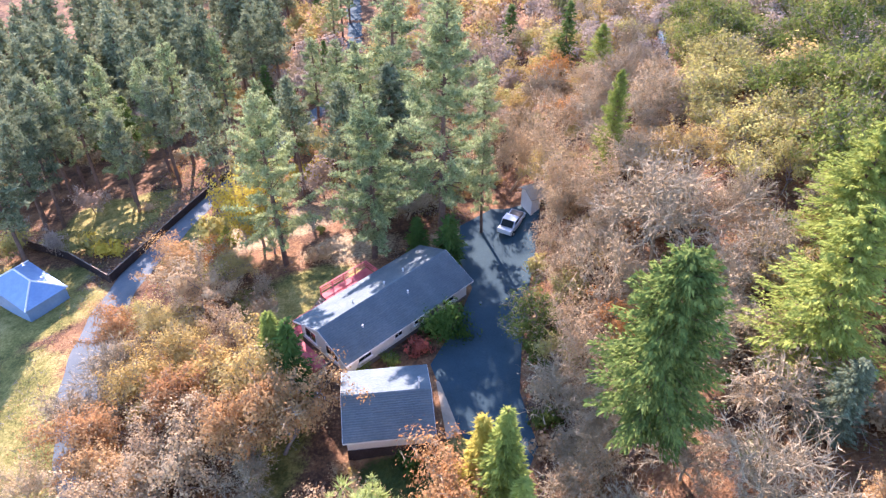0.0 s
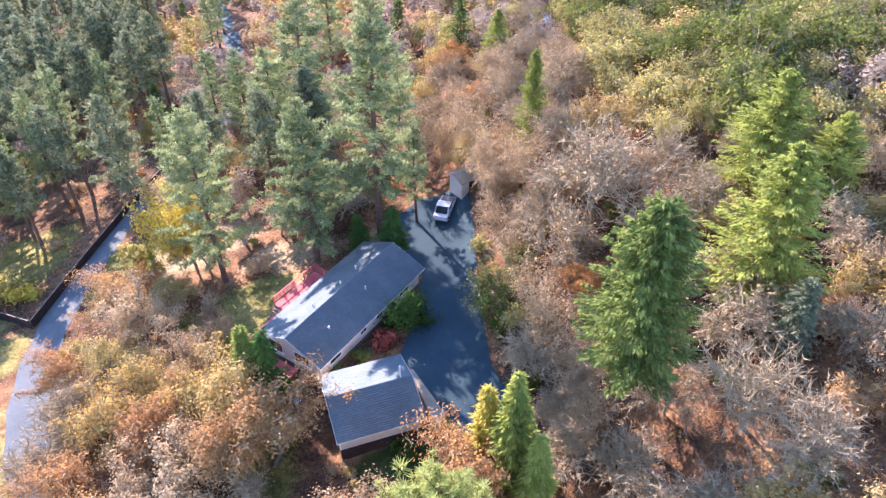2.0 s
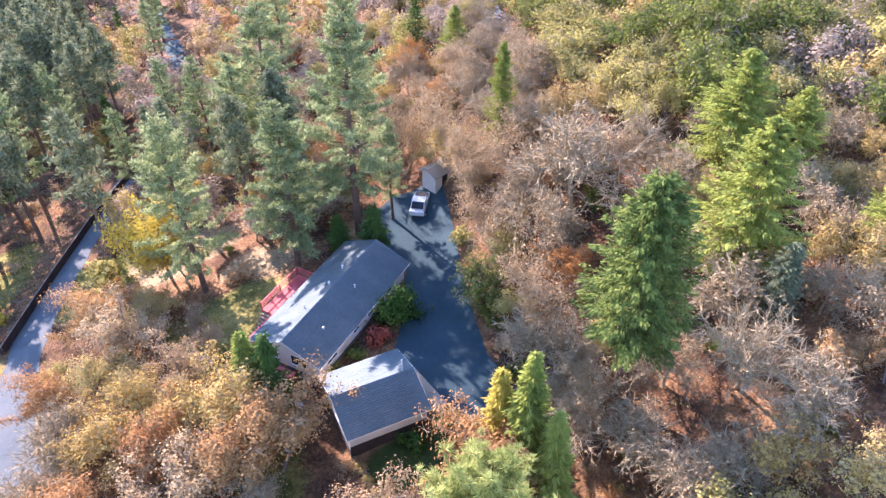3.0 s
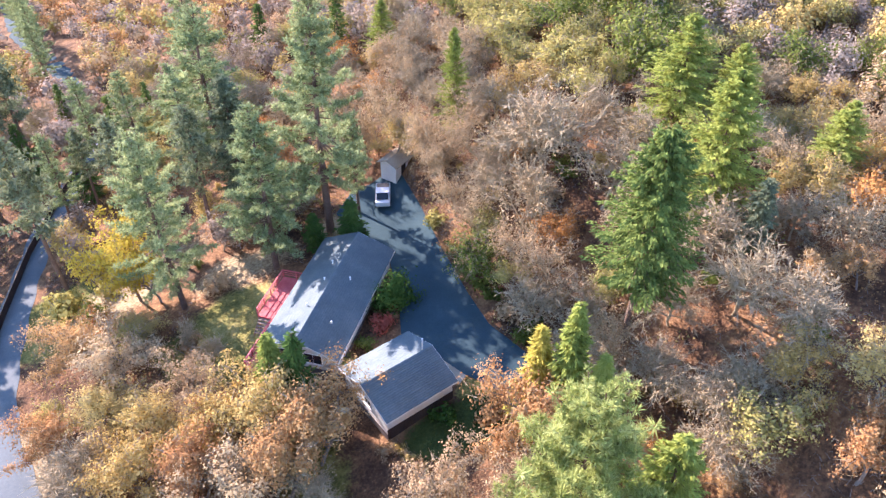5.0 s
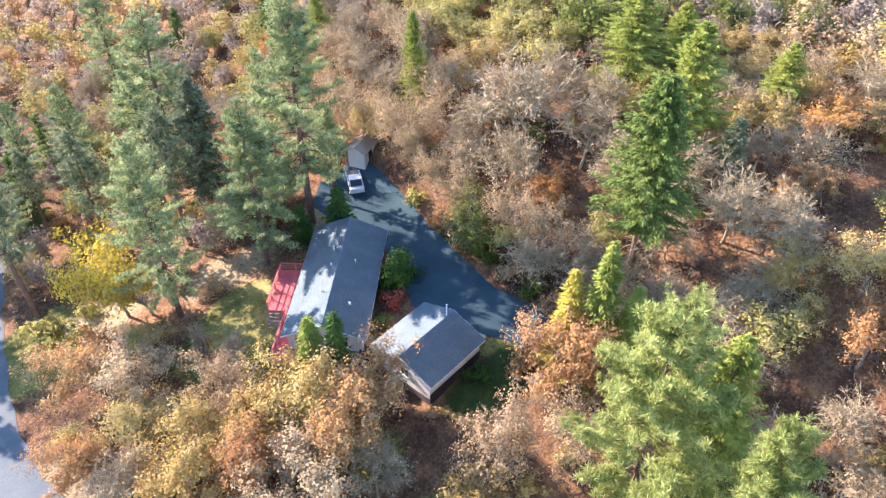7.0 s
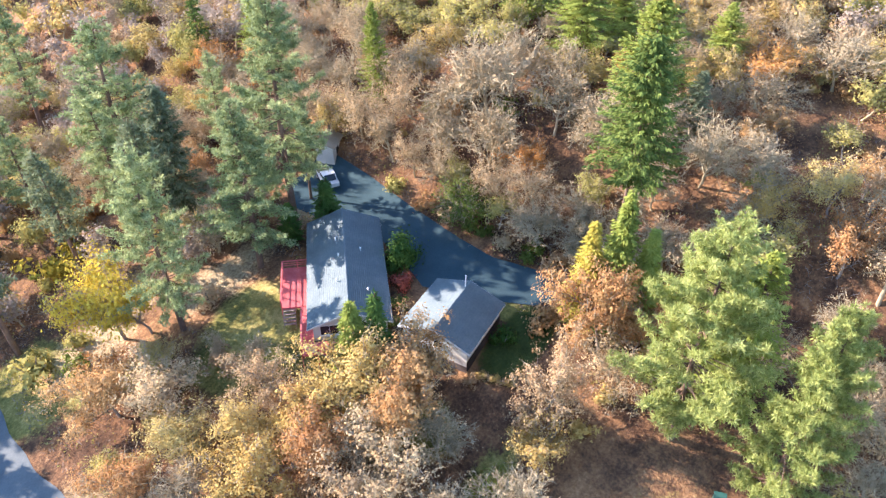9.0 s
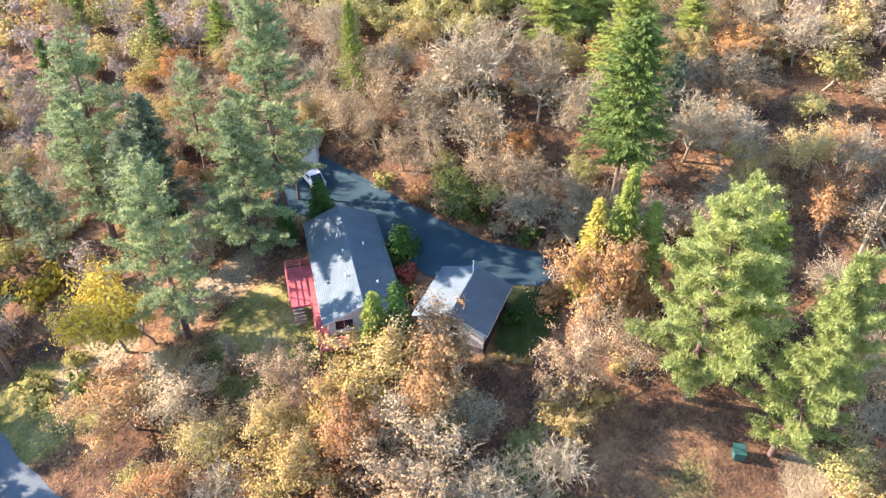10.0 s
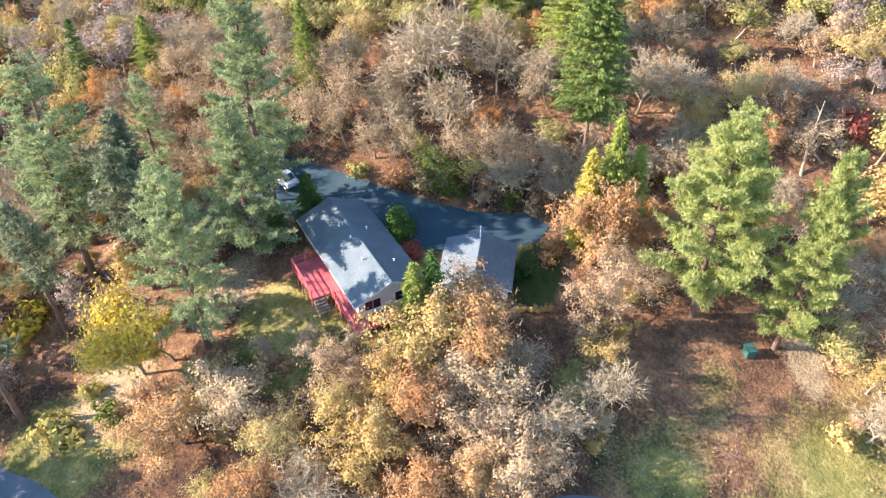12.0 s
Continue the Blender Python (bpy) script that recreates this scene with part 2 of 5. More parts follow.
def cover_of(x, y):
    """Shares of grass, pale dry ground and shade-dark lawn; the rest is fallen leaves."""
    n1, n2 = fbm(x, y, 0.12, 1.0), fbm(x, y, 0.35, 3.0)
    wob = 0.18 * n1 + 0.1 * n2
    grass = 0.12 + 0.12 * n1
    for c in ((-17, 7, 8, 8, 0), (-9, 3, 9, 5, 0), (-21, 19, 7, 6, 0), (-13, 14, 7, 5, 0)):   # thin grass among leaves
        grass = np.maximum(grass, 0.52 * (1 - smooth(0.6, 1.3, blob(x, y, *c) + 1.6 * wob)))
    for c in ((-15, 56, 8, 8.5, 0), (-18, 3.5, 5.5, 5, 0), (-22, 18.5, 3, 3, 0), (-15.5, 27.6, 4, 1.6, 0), (-15, 40, 4, 9, 0), (-48, 40, 14, 16, 0), (-53, 63, 13, 11, 0), (-31, 3, 14, 15, 0), (-48, 82, 9, 10, 0), (-31.5, 72.5, 8, 7.5, 0), (1.3, 35.8, 1.8, 1.7, 0)):
        grass = np.maximum(grass, 1 - smooth(0.75, 1.15, blob(x, y, *c) + wob))
    pale = 0.1 + 0.1 * n2
    for c in ((-22, 72, 10, 6, 25), (-12, 66, 9, 4, 0), (-7, 6, 4, 2.5, 10), (3, 66, 6, 4, 0), (-34.5, 46, 3, 12, 12)):
        pale = np.maximum(pale, 0.66 * (1 - smooth(0.5, 1.3, blob(x, y, *c) + 1.7 * wob)))
    grass = np.clip(grass * (1 - 0.8 * pale), 0, 1)
    # third share: garage lawn with the shade put into its colour
    return np.stack([grass, np.clip(pale, 0, 1), 0.9 * (1 - smooth(0.8, 1.1, blob(x, y, -2.2, 33.2, 5.6, 2.8, 0) + 0.5 * wob))], -1)


X, Y = np.meshgrid(axis(-95, 125, 1.25, 2600), axis(-25, 235, 1.25, 2600))
rough_z = 0.10 * fbm(X, Y, 0.45, 5.0) + 0.2 * fbm(X, Y, 0.1, 2.0)
gully_d = near_line(X, Y, GULLY)
flat = np.minimum(near_line(X, Y, [(3, 34), (5, 45), (6.5, 70)]) - 5, np.minimum(near_line(X, Y, ROAD) - 3.5, np.minimum(near_line(X, Y, [(-11, 47), (0, 57)]) - 5, near_line(X, Y, [(-8, 39), (-1, 39)]) - 5)))
Z = ground_z(X, Y) + rough_z * smooth(0, 4, flat) - 1.6 * np.exp(-(gully_d / 2.2) ** 2)
ground = tagged(new("ground", sheet("ground", X, Y, Z, ground_material(), cover_of(X, Y))), "hillside covered in fallen leaves, dry grass and bare soil", "ground", "", "structure")


def strip(name, pts, width, lift, mat, step=1.0, wobble=0.25):
    """A road draped over the terrain along a polyline."""
    P = [Vector((*p, 0)) for p in pts]
    line = []
    for a, b in zip(P, P[1:]):
        k = max(1, int((b - a).length / step))
        line += [a.lerp(b, i / k) for i in range(k)]
    line.append(P[-1])
    L = np.array([(p.x, p.y) for p in line])
    for _ in range(6):
        L[1:-1] = (L[:-2] + L[1:-1] * 2 + L[2:]) / 4
    T = np.gradient(L, axis=0)
    T /= np.linalg.norm(T, axis=1)[:, None]
    N = np.stack([-T[:, 1], T[:, 0]], 1)
    s = np.linspace(-1, 1, 7)
    edge = 1 + wobble * 0.3 * np.sin(np.arange(len(L)) * 0.9)[:, None] * np.abs(s)[None] ** 3
    XX = L[:, 0][:, None] + N[:, 0][:, None] * s[None] * edge * width / 2
    YY = L[:, 1][:, None] + N[:, 1][:, None] * s[None] * edge * width / 2
    return sheet(name, XX, YY, ground_z(XX, YY) + lift - 0.10 * np.abs(s)[None] ** 6, mat)


def draped(name, pts, lift, mat, step=0.8):
    """A paved area: the cells of a fine grid inside an outline, each corner on the terrain."""
    A = np.array(pts)
    xs, ys = np.arange(A[:, 0].min(), A[:, 0].max() + step, step), np.arange(A[:, 1].min(), A[:, 1].max() + step, step)
    bm = bmesh.new()
    bm.faces.new([bm.verts.new((x, y, 0)) for x, y in pts])
    for x in xs[1:]:
        bmesh.ops.bisect_plane(bm, geom=bm.verts[:] + bm.edges[:] + bm.faces[:], plane_co=(x, 0, 0), plane_no=(1, 0, 0))
    for y in ys[1:]:
        bmesh.ops.bisect_plane(bm, geom=bm.verts[:] + bm.edges[:] + bm.faces[:], plane_co=(0, y, 0), plane_no=(0, 1, 0))
    for v in bm.verts:
        v.co.z = float(ground_z(v.co.x, v.co.y)) + lift
    bmesh.ops.recalc_face_normals(bm, faces=bm.faces[:])
    return finish(name, bm, mat)


def finish(name, bm, mat):
    me = bpy.data.meshes.new(name)
    bm.to_mesh(me)
    bm.free()
    me.materials.append(mat)
    return me


ASPHALT = mottled("worn asphalt", [(0.3, (0.03, 0.056, 0.07)), (0.6, (0.05, 0.086, 0.1)), (0.8, (0.095, 0.125, 0.135))], 0.25, 0.85, 6, 0.3)
GRAVEL = mottled("pale gravel road", [(0.3, (0.1, 0.12, 0.13)), (0.6, (0.155, 0.175, 0.18)), (0.8, (0.27, 0.275, 0.26))], 0.3, 0.95, 5, 0.5)
CONCRETE = mottled("pale concrete", [(0.3, (0.28, 0.24, 0.18)), (0.7, (0.46, 0.4, 0.3))], 0.6, 0.9, 8, 0.2)
tagged(new("driveway", draped("driveway", DRIVE, 0.09, ASPHALT)), "dark worn asphalt driveway beside the house and garage", "driveway", "", "structure")
tagged(new("road", strip("road", ROAD, 4.0, 0.14, GRAVEL)), "grey gravel road curving between the trees", "road", "", "structure")

tagged(new("lane", strip("lane", LANE, 4.0, 0.14, ASPHALT)), "grey lane leading away through the far woods", "road", "", "structure")
WATER, _n, _l, _b = material("still creek water")
_b.inputs["Base Color"].default_value, _b.inputs["Roughness"].default_value = (0.05, 0.07, 0.08, 1), 0.12
tagged(new("water", strip("water", GULLY[3:], 1.8, -1.25, WATER)), "narrow creek reflecting the sky between trees", "water", "", "structure")


# ---- building helpers ----
def part(name, bm, mat, parent, label=""):
    ob = new(name, finish(name, bm, mat))
    ob.parent = parent
    if label:
        tagged(ob, label)
    return ob


def box(bm, x0, y0, z0, x1, y1, z1, m=Matrix()):
    vs = [bm.verts.new(m @ Vector(p)) for p in ((x0, y0, z0), (x1, y0, z0), (x1, y1, z0), (x0, y1, z0), (x0, y0, z1), (x1, y0, z1), (x1, y1, z1), (x0, y1, z1))]
    for f in ((3, 2, 1, 0), (4, 5, 6, 7), (0, 1, 5, 4), (1, 2, 6, 5), (2, 3, 7, 6), (3, 0, 4, 7)):
        bm.faces.new([vs[i] for i in f])
    return bm


def boxes(*dims):
    bm = bmesh.new()
    for d in dims:
        box(bm, *d)
    return bm


def empty(name, m, label, category, group="", kind=""):
    e = new(name)
    e.empty_display_size = 0.3
    e.matrix_world = m
    return tagged(e, label, category, group, kind)

# ---- buildings ----
SHINGLE = mottled("grey asphalt shingles", [(0.3, (0.095, 0.127, 0.142)), (0.55, (0.143, 0.177, 0.19)), (0.8, (0.21, 0.236, 0.243))], 0.5, 0.9, 5, 0.25)
WALL_PAINT = mottled("cream siding paint", [(0.3, (0.62, 0.57, 0.5)), (0.7, (0.76, 0.72, 0.65))], 0.8, 0.7, 6, 0.1)
TRIM = mottled("white trim paint", [(0.3, (0.72, 0.71, 0.68)), (0.7, (0.84, 0.83, 0.8))], 1.0, 0.6, 6, 0.05)
DARK_TRIM = mottled("dark foundation", [(0.3, (0.1, 0.08, 0.075)), (0.7, (0.2, 0.165, 0.15))], 1.0, 0.9, 6, 0.2)
RED_WOOD = mottled("faded red deck stain", [(0.3, (0.42, 0.06, 0.065)), (0.55, (0.56, 0.12, 0.12)), (0.8, (0.68, 0.26, 0.24))], 0.9, 0.75, 9, 0.2)
RAW_WOOD = mottled("weathered timber", [(0.3, (0.16, 0.12, 0.09)), (0.7, (0.36, 0.29, 0.22))], 1.2, 0.9, 9, 0.3)
DARK_WOOD = mottled("dark creosoted timber", [(0.3, (0.035, 0.028, 0.028)), (0.7, (0.075, 0.055, 0.05))], 1.0, 0.9, 8, 0.4)
METAL_ROOF = mottled("light blue painted metal", [(0.3, (0.17, 0.28, 0.46)), (0.7, (0.26, 0.39, 0.56))], 0.7, 0.5, 4, 0.05, 0.2)
GREEN_PAINT = mottled("green painted steel", [(0.3, (0.025, 0.08, 0.065)), (0.7, (0.04, 0.125, 0.1))], 1.5, 0.5, 8, 0.1)
WHITE_PAINT = mottled("white car paint", [(0.3, (0.72, 0.73, 0.74)), (0.7, (0.82, 0.82, 0.82))], 1.0, 0.3, 6, 0.0)
RUBBER = mottled("black rubber", [(0.3, (0.015, 0.015, 0.016)), (0.7, (0.035, 0.035, 0.035))], 3, 0.8, 12, 0.1)
GLASS, gn, gl, gb = material("dark window glass")
gb.inputs["Base Color"].default_value, gb.inputs["Roughness"].default_value = (0.02, 0.025, 0.03, 1), 0.08


def shingle_slope(length, run, rise, course=0.21, tab=0.4, seed=1):
    """One slope of laid shingle tabs: x along the eave, y from eave (0) to ridge (run). Each tab is a thin wedge."""
    r = np.random.default_rng(seed)
    slope = math.hypot(run, rise)
    n, k = int(slope / course), int(length / tab)
    V, F = [], []
    ux, uy, uz = run / slope, rise / slope, 0
    for i in range(n):
        off = (i % 2) * 0.5 * tab
        a0, a1 = i * course, min(slope, (i + 1) * course + 0.03)
        for j in range(-1, k + 1):
            x0, x1 = max(0, j * tab + off), min(length, (j + 1) * tab + off - 0.012)
            if x1 - x0 < 0.03:
                continue
            lift, low = 0.003 + 0.003 * r.random() + 0.016 * (r.random() < 0.3), 0.03 * (r.random() - 0.5)
            b = len(V)
            for x, s, h in ((x0, a0 + low, lift), (x1, a0 + low, lift), (x1, a1, 0.004), (x0, a1, 0.004), (x0, a0 + low, 0.0), (x1, a0 + low, 0.0)):
                V.append((x, s * ux - h * uy, s * uy + h * ux))
            F += [(b, b + 1, b + 2, b + 3), (b + 4, b + 5, b + 1, b), (b + 4, b, b + 3, b + 3), (b + 1, b + 5, b + 2, b + 2)]
    quads = np.array([f for f in F if len(set(f)) == 4])
    return np.array(V), quads


def prism(bm, pts, y0, y1):
    """A polygon in x, z drawn out along y."""
    a = [bm.verts.new((x, y0, z)) for x, z in pts]
    b = [bm.verts.new((x, y1, z)) for x, z in pts]
    n = len(pts)
    bm.faces.new(a)
    bm.faces.new(b[::-1])
    for i in range(n):
        bm.faces.new((a[i], b[i], b[(i + 1) % n], a[(i + 1) % n]))
    return bm


def window(parent, x, y, z, w, h, along, out):
    """A window in a wall: along and out are unit vectors in plan."""
    m = Matrix(((along[0], out[0], 0, x), (along[1], out[1], 0, y), (0, 0, 1, z), (0, 0, 0, 1)))
    t = 0.06
    bm = bmesh.new()
    for d in ((-w / 2 - t, -0.04, -t, -w / 2, 0.05, h + t), (w / 2, -0.04, -t, w / 2 + t, 0.05, h + t), (-w / 2, -0.04, h, w / 2, 0.05, h + t), (-w / 2, -0.04, -t, w / 2, 0.05, 0), (-0.015, -0.02, 0, 0.015, 0.03, h)):
        box(bm, *d, m)
    bmesh.ops.recalc_face_normals(bm, faces=bm.faces[:])
    win = part("window", bm, TRIM, parent, "white framed window with dark panes")
    for s in (-1, 1):
        bm = bmesh.new()
        box(bm, min(s * 0.015, s * w / 2), -0.01, 0, max(s * 0.015, s * w / 2), 0.02, h, m)
        bmesh.ops.recalc_face_normals(bm, faces=bm.faces[:])
        part("pane", bm, GLASS, win, "dark glass pane")
    bm = bmesh.new()
    box(bm, -w / 2 - 0.14, -0.02, -0.15, w / 2 + 0.14, 0.12, -t - 0.003, m)
    bmesh.ops.recalc_face_normals(bm, faces=bm.faces[:])
    part("window_sill", bm, TRIM, win)
    return win


def gabled_house(name, m, label, category, length, half, eave, ridge, over_end, over_side, base, seed):
    """Ridge along local x, centre at the origin. half is the roof's half width."""
    e = empty(name, m, label, category)
    wl, ww = length / 2 - over_end, half - over_side
    slope = (ridge - eave) / half
    wall_top = eave + slope * over_side - 0.1
    t = 0.18
    for s in (-1, 1):
        bm = boxes((-wl, s * ww - (t if s > 0 else 0), base, wl, s * ww + (0 if s > 0 else t), wall_top - 0.02))
        part("wall", bm, WALL_PAINT, e)
        bm = bmesh.new()
        bm2 = prism(bm, [(-ww + t + 0.002, base), (ww - t - 0.002, base), (ww - t - 0.002, wall_top - 0.02), (0, wall_top + slope * ww - 0.06), (-ww + t + 0.002, wall_top - 0.02)], s * wl - (t if s > 0 else 0), s * wl + (0 if s > 0 else t))
        for v in bm2.verts:
            v.co = Vector((v.co.y, v.co.x, v.co.z))
        bmesh.ops.recalc_face_normals(bm2, faces=bm2.faces[:])
        part("gable_wall", bm2, WALL_PAINT, e)
        # roof deck, then its shingles
        bm = bmesh.new()
        th = 0.14
        prism(bm, [(0, ridge - th), (s * half, eave - th), (s * half, eave), (0, ridge)], -length / 2, length / 2)
        for v in bm.verts:
            v.co = Vector((v.co.y, v.co.x, v.co.z))
        bmesh.ops.recalc_face_normals(bm, faces=bm.faces[:])
        roof = part("roof", bm, SHINGLE, e)
        V, F = shingle_slope(length, half + 0.04, (ridge - eave), seed=seed + s)
        W = np.stack([V[:, 0] - length / 2, s * (half + 0.04 - V[:, 1]), eave + 0.004 + V[:, 2]], 1)
        sh = new("shingles", flat_mesh("shingles", W, F if s < 0 else F[:, ::-1], SHINGLE))
        sh.parent = roof
        tagged(sh, kind="stuff")
        bm = boxes((-length / 2 - 0.02, s * half - 0.02 + (0.02 if s > 0 else -0.02), eave - 0.2, length / 2 + 0.02, s * half + 0.02 + (0.02 if s > 0 else -0.02), eave - 0.012))
        part("gutter", bm, TRIM, e)
        for q in (-1, 1):
            bm = bmesh.new()
            x0 = q * (length / 2 + 0.003)
            prism(bm, [(0.0, ridge - 0.2), (s * half, eave - 0.2), (s * half, eave - 0.008), (0.0, ridge - 0.008)], min(x0, x0 + q * 0.03), max(x0, x0 + q * 0.03))
            for v in bm.verts:
                v.co = Vector((v.co.y, v.co.x, v.co.z))
            bmesh.ops.recalc_face_normals(bm, faces=bm.faces[:])
            part("bargeboard", bm, TRIM, e)
    for i in range(int(length / 0.3)):
        x = -length / 2 + 0.3 * i
        bm = bmesh.new()
        prism(bm, [(-0.15, ridge - 0.15 * slope + 0.012), (0, ridge + 0.035), (0.15, ridge - 0.15 * slope + 0.012), (0.15, ridge - 0.15 * slope + 0.03), (0, ridge + 0.055 + 0.006 * (i % 2)), (-0.15, ridge - 0.15 * slope + 0.03)], x, x + 0.29)
        for v in bm.verts:
            v.co = Vector((v.co.y, v.co.x, v.co.z))
        bmesh.ops.recalc_face_normals(bm, faces=bm.faces[:])
        part("ridge_cap", bm, SHINGLE, e)
    bm = boxes((-wl - 0.03, -ww - 0.03, base, wl + 0.03, -ww - 0.002, base + 0.5 - base - 0.25), (-wl - 0.03, ww + 0.002, base, wl + 0.03, ww + 0.03, 0.25), (-wl - 0.03, -ww, base, -wl - 0.002, ww, 0.25), (wl + 0.002, -ww, base, wl + 0.03, ww, 0.25))
    part("foundation", bm, DARK_TRIM, e)
    return e, wl, ww, wall_top


def stub(e, name, x, y, z0, z1, r, mat, label=""):
    bm = bmesh.new()
    bmesh.ops.create_cone(bm, cap_ends=True, segments=10, radius1=r, radius2=r * 0.9, depth=z1 - z0, matrix=Matrix.Translation((x, y, (z0 + z1) / 2)))
    bmesh.ops.create_cone(bm, cap_ends=True, segments=10, radius1=r * 1.6, radius2=r * 0.4, depth=0.06, matrix=Matrix.Translation((x, y, z1 + 0.05)))
    return part(name, bm, mat, e, label)


HOUSE_M = pose(-5.85, 52.0, 0, 0, 0, 44.2)
house, wl, ww, wt = gabled_house("house", HOUSE_M, "long cream single-storey house with grey shingle gable roof", "house", 16.7, 4.05, 2.3, 4.0, 0.45, 0.5, -1.2, 3)
for x, w in ((-5.8, 1.5), (-1.6, 0.9), (1.0, 1.0), (5.2, 1.5)):
    window(house, x, -ww - 0.003, 0.95, w, 1.1, (1, 0), (0, -1))
for x, w in ((-6.0, 1.4), (5.6, 1.4)):
    window(house, x, ww + 0.003, 0.95, w, 1.1, (-1, 0), (0, 1))
for y in (2.0, -1.3):
    window(house, -wl - 0.003, y, 0.95, 1.7, 1.15, (0, 1), (-1, 0))
window(house, wl + 0.003, 0.5, 0.95, 1.4, 1.1, (0, 1), (1, 0))
door = part("door", boxes((2.6, -ww - 0.05, 0.25, 3.55, -ww - 0.002, 2.28)), DARK_TRIM, house, "dark panelled front door")
part("handle", boxes((2.7, -ww - 0.1, 1.2, 2.76, -ww - 0.052, 1.34)), TRIM, door)
door = part("door", boxes((-1.2, ww + 0.002, 0.45, 0.6, ww + 0.05, 2.35)), GLASS, house, "glazed patio door to the deck")
part("handle", boxes((-0.35, ww + 0.052, 1.2, -0.28, ww + 0.1, 1.45)), TRIM, door)
for x, y, h in ((-3.4, 1.0, 0.35), (0.4, 0.7, 0.3), (3.1, 0.9, 0.4), (1.5, -1.6, 0.35), (-4.6, -2.0, 0.25)):
    z = 4.0 - abs(y) * 1.7 / 4.05
    stub(house, "vent_pipe", x, y, z - 0.1, z + h, 0.07, TRIM, "small metal roof vent pipe")

GARAGE_M = pose(-5.05, 39.1, 0, 0, 0, 6.8)
garage, gwl, gww, gwt = gabled_house("garage", GARAGE_M, "cream detached garage with grey shingle gable roof", "garage", 7.65, 3.8, 2.48, 3.8, 0.3, 0.4, -1.2, 9)
# added dark strip: shade on the lower south wall, put into colour
part("skirting", boxes((-gwl - 0.04, -gww - 0.06, -1.2, gwl + 0.04, -gww - 0.032, 0.95)), DARK_WOOD, garage, "dark strip standing in for shade on the lower wall")
window(garage, -gwl - 0.003, -0.4, 1.35, 0.9, 0.8, (0, 1), (-1, 0))
gd = part("garage_door", boxes((gwl + 0.002, -2.4, 0.02, gwl + 0.05, 2.4, 2.2)), TRIM, garage, "white sectional garage door")
for i in range(3):
    part("groove", boxes((gwl + 0.052, -2.38, 0.55 + 0.55 * i, gwl + 0.058, 2.38, 0.58 + 0.55 * i)), DARK_TRIM, gd)
stub(garage, "vent_pipe", 2.8, 0.1, 3.6, 5.2, 0.06, WHITE_PAINT, "white pipe at the roof's end")


def gate():
    e = empty("gate", pose(-9.7, 42.6, 0, 0, 0, 100), "dark timber gate panel between house and garage", "gate")
    for i in range(6):
        part("board", boxes((-0.75 + 0.25 * i, -0.02, -0.25, -0.52 + 0.25 * i, 0.02, 1.65)), DARK_WOOD, e)
    for z in (0.2, 1.3):
        part("rail", boxes((-0.75, 0.022, z, 0.75, 0.06, z + 0.1)), DARK_WOOD, e)


gate()


def deck():
    e = empty("deck", HOUSE_M, "faded red timber deck with railings along the house", "deck")
    z = 0.62
    areas = ((-3.3, 3.62, 2.9, 6.8), (-8.5, 3.62, -3.306, 4.75), (-10.0, -1.2, -8.506, 4.75))
    for x0, y0, x1, y1 in areas:
        y = y0
        while y < y1 - 0.05:
            part("floor_board", boxes((x0, y, z - 0.04, x1, min(y1, y + 0.132), z + 0.006 * rnd.random())), RED_WOOD, e)
            y += 0.14
        part("rim_joist", boxes((x0 + 0.03, y0 + 0.03, z - 0.26, x1 - 0.03, y1 - 0.03, z - 0.045)), RED_WOOD, e)
    def rail(ax, ay, bx, by):
        d = Vector((bx - ax, by - ay, 0))
        n = max(1, round(d.length / 1.5))
        turn = Matrix.Rotation(math.atan2(d.y, d.x), 4, "Z")
        for i in range(n + 1):
            p = Vector((ax, ay, 0)) + d * i / n
            part("post", boxes((p.x - 0.05, p.y - 0.05, -1.9, p.x + 0.05, p.y + 0.05, z + 1.0)), RED_WOOD, e)
        for h, w in ((0.97, 0.07), (0.66, 0.035), (0.38, 0.035)):
            bm = bmesh.new()
            box(bm, 0, -w, z + h, d.length, w, z + h + 0.05, Matrix.Translation((ax, ay, 0)) @ turn)
            part("railing", bm, RED_WOOD, e)
    rail(2.85, 3.7, 2.85, 6.75)
    rail(2.85, 6.75, -3.25, 6.75)
    rail(-3.25, 4.7, -8.5, 4.7)
    rail(-8.5, 4.7, -9.95, 4.7)
    rail(-9.95, 4.7, -9.95, -1.15)
    for i in range(5):
        part("step", boxes((-3.35 - 0.28 * (i + 1), 5.45, z - 0.2 * (i + 1) - 0.04, -3.33 - 0.28 * i, 6.6, z - 0.2 * (i + 1))), RAW_WOOD, e, "pale weathered wooden step")
    for y in (5.42, 6.63):
        bm = bmesh.new()
        prism(bm, [(-3.32, z - 0.06), (-3.32, z - 0.34), (-4.85, z - 1.4), (-4.85, z - 1.12)], y - 0.02, y + 0.02)
        part("stringer", bm, RAW_WOOD, e)
    return e


deck()


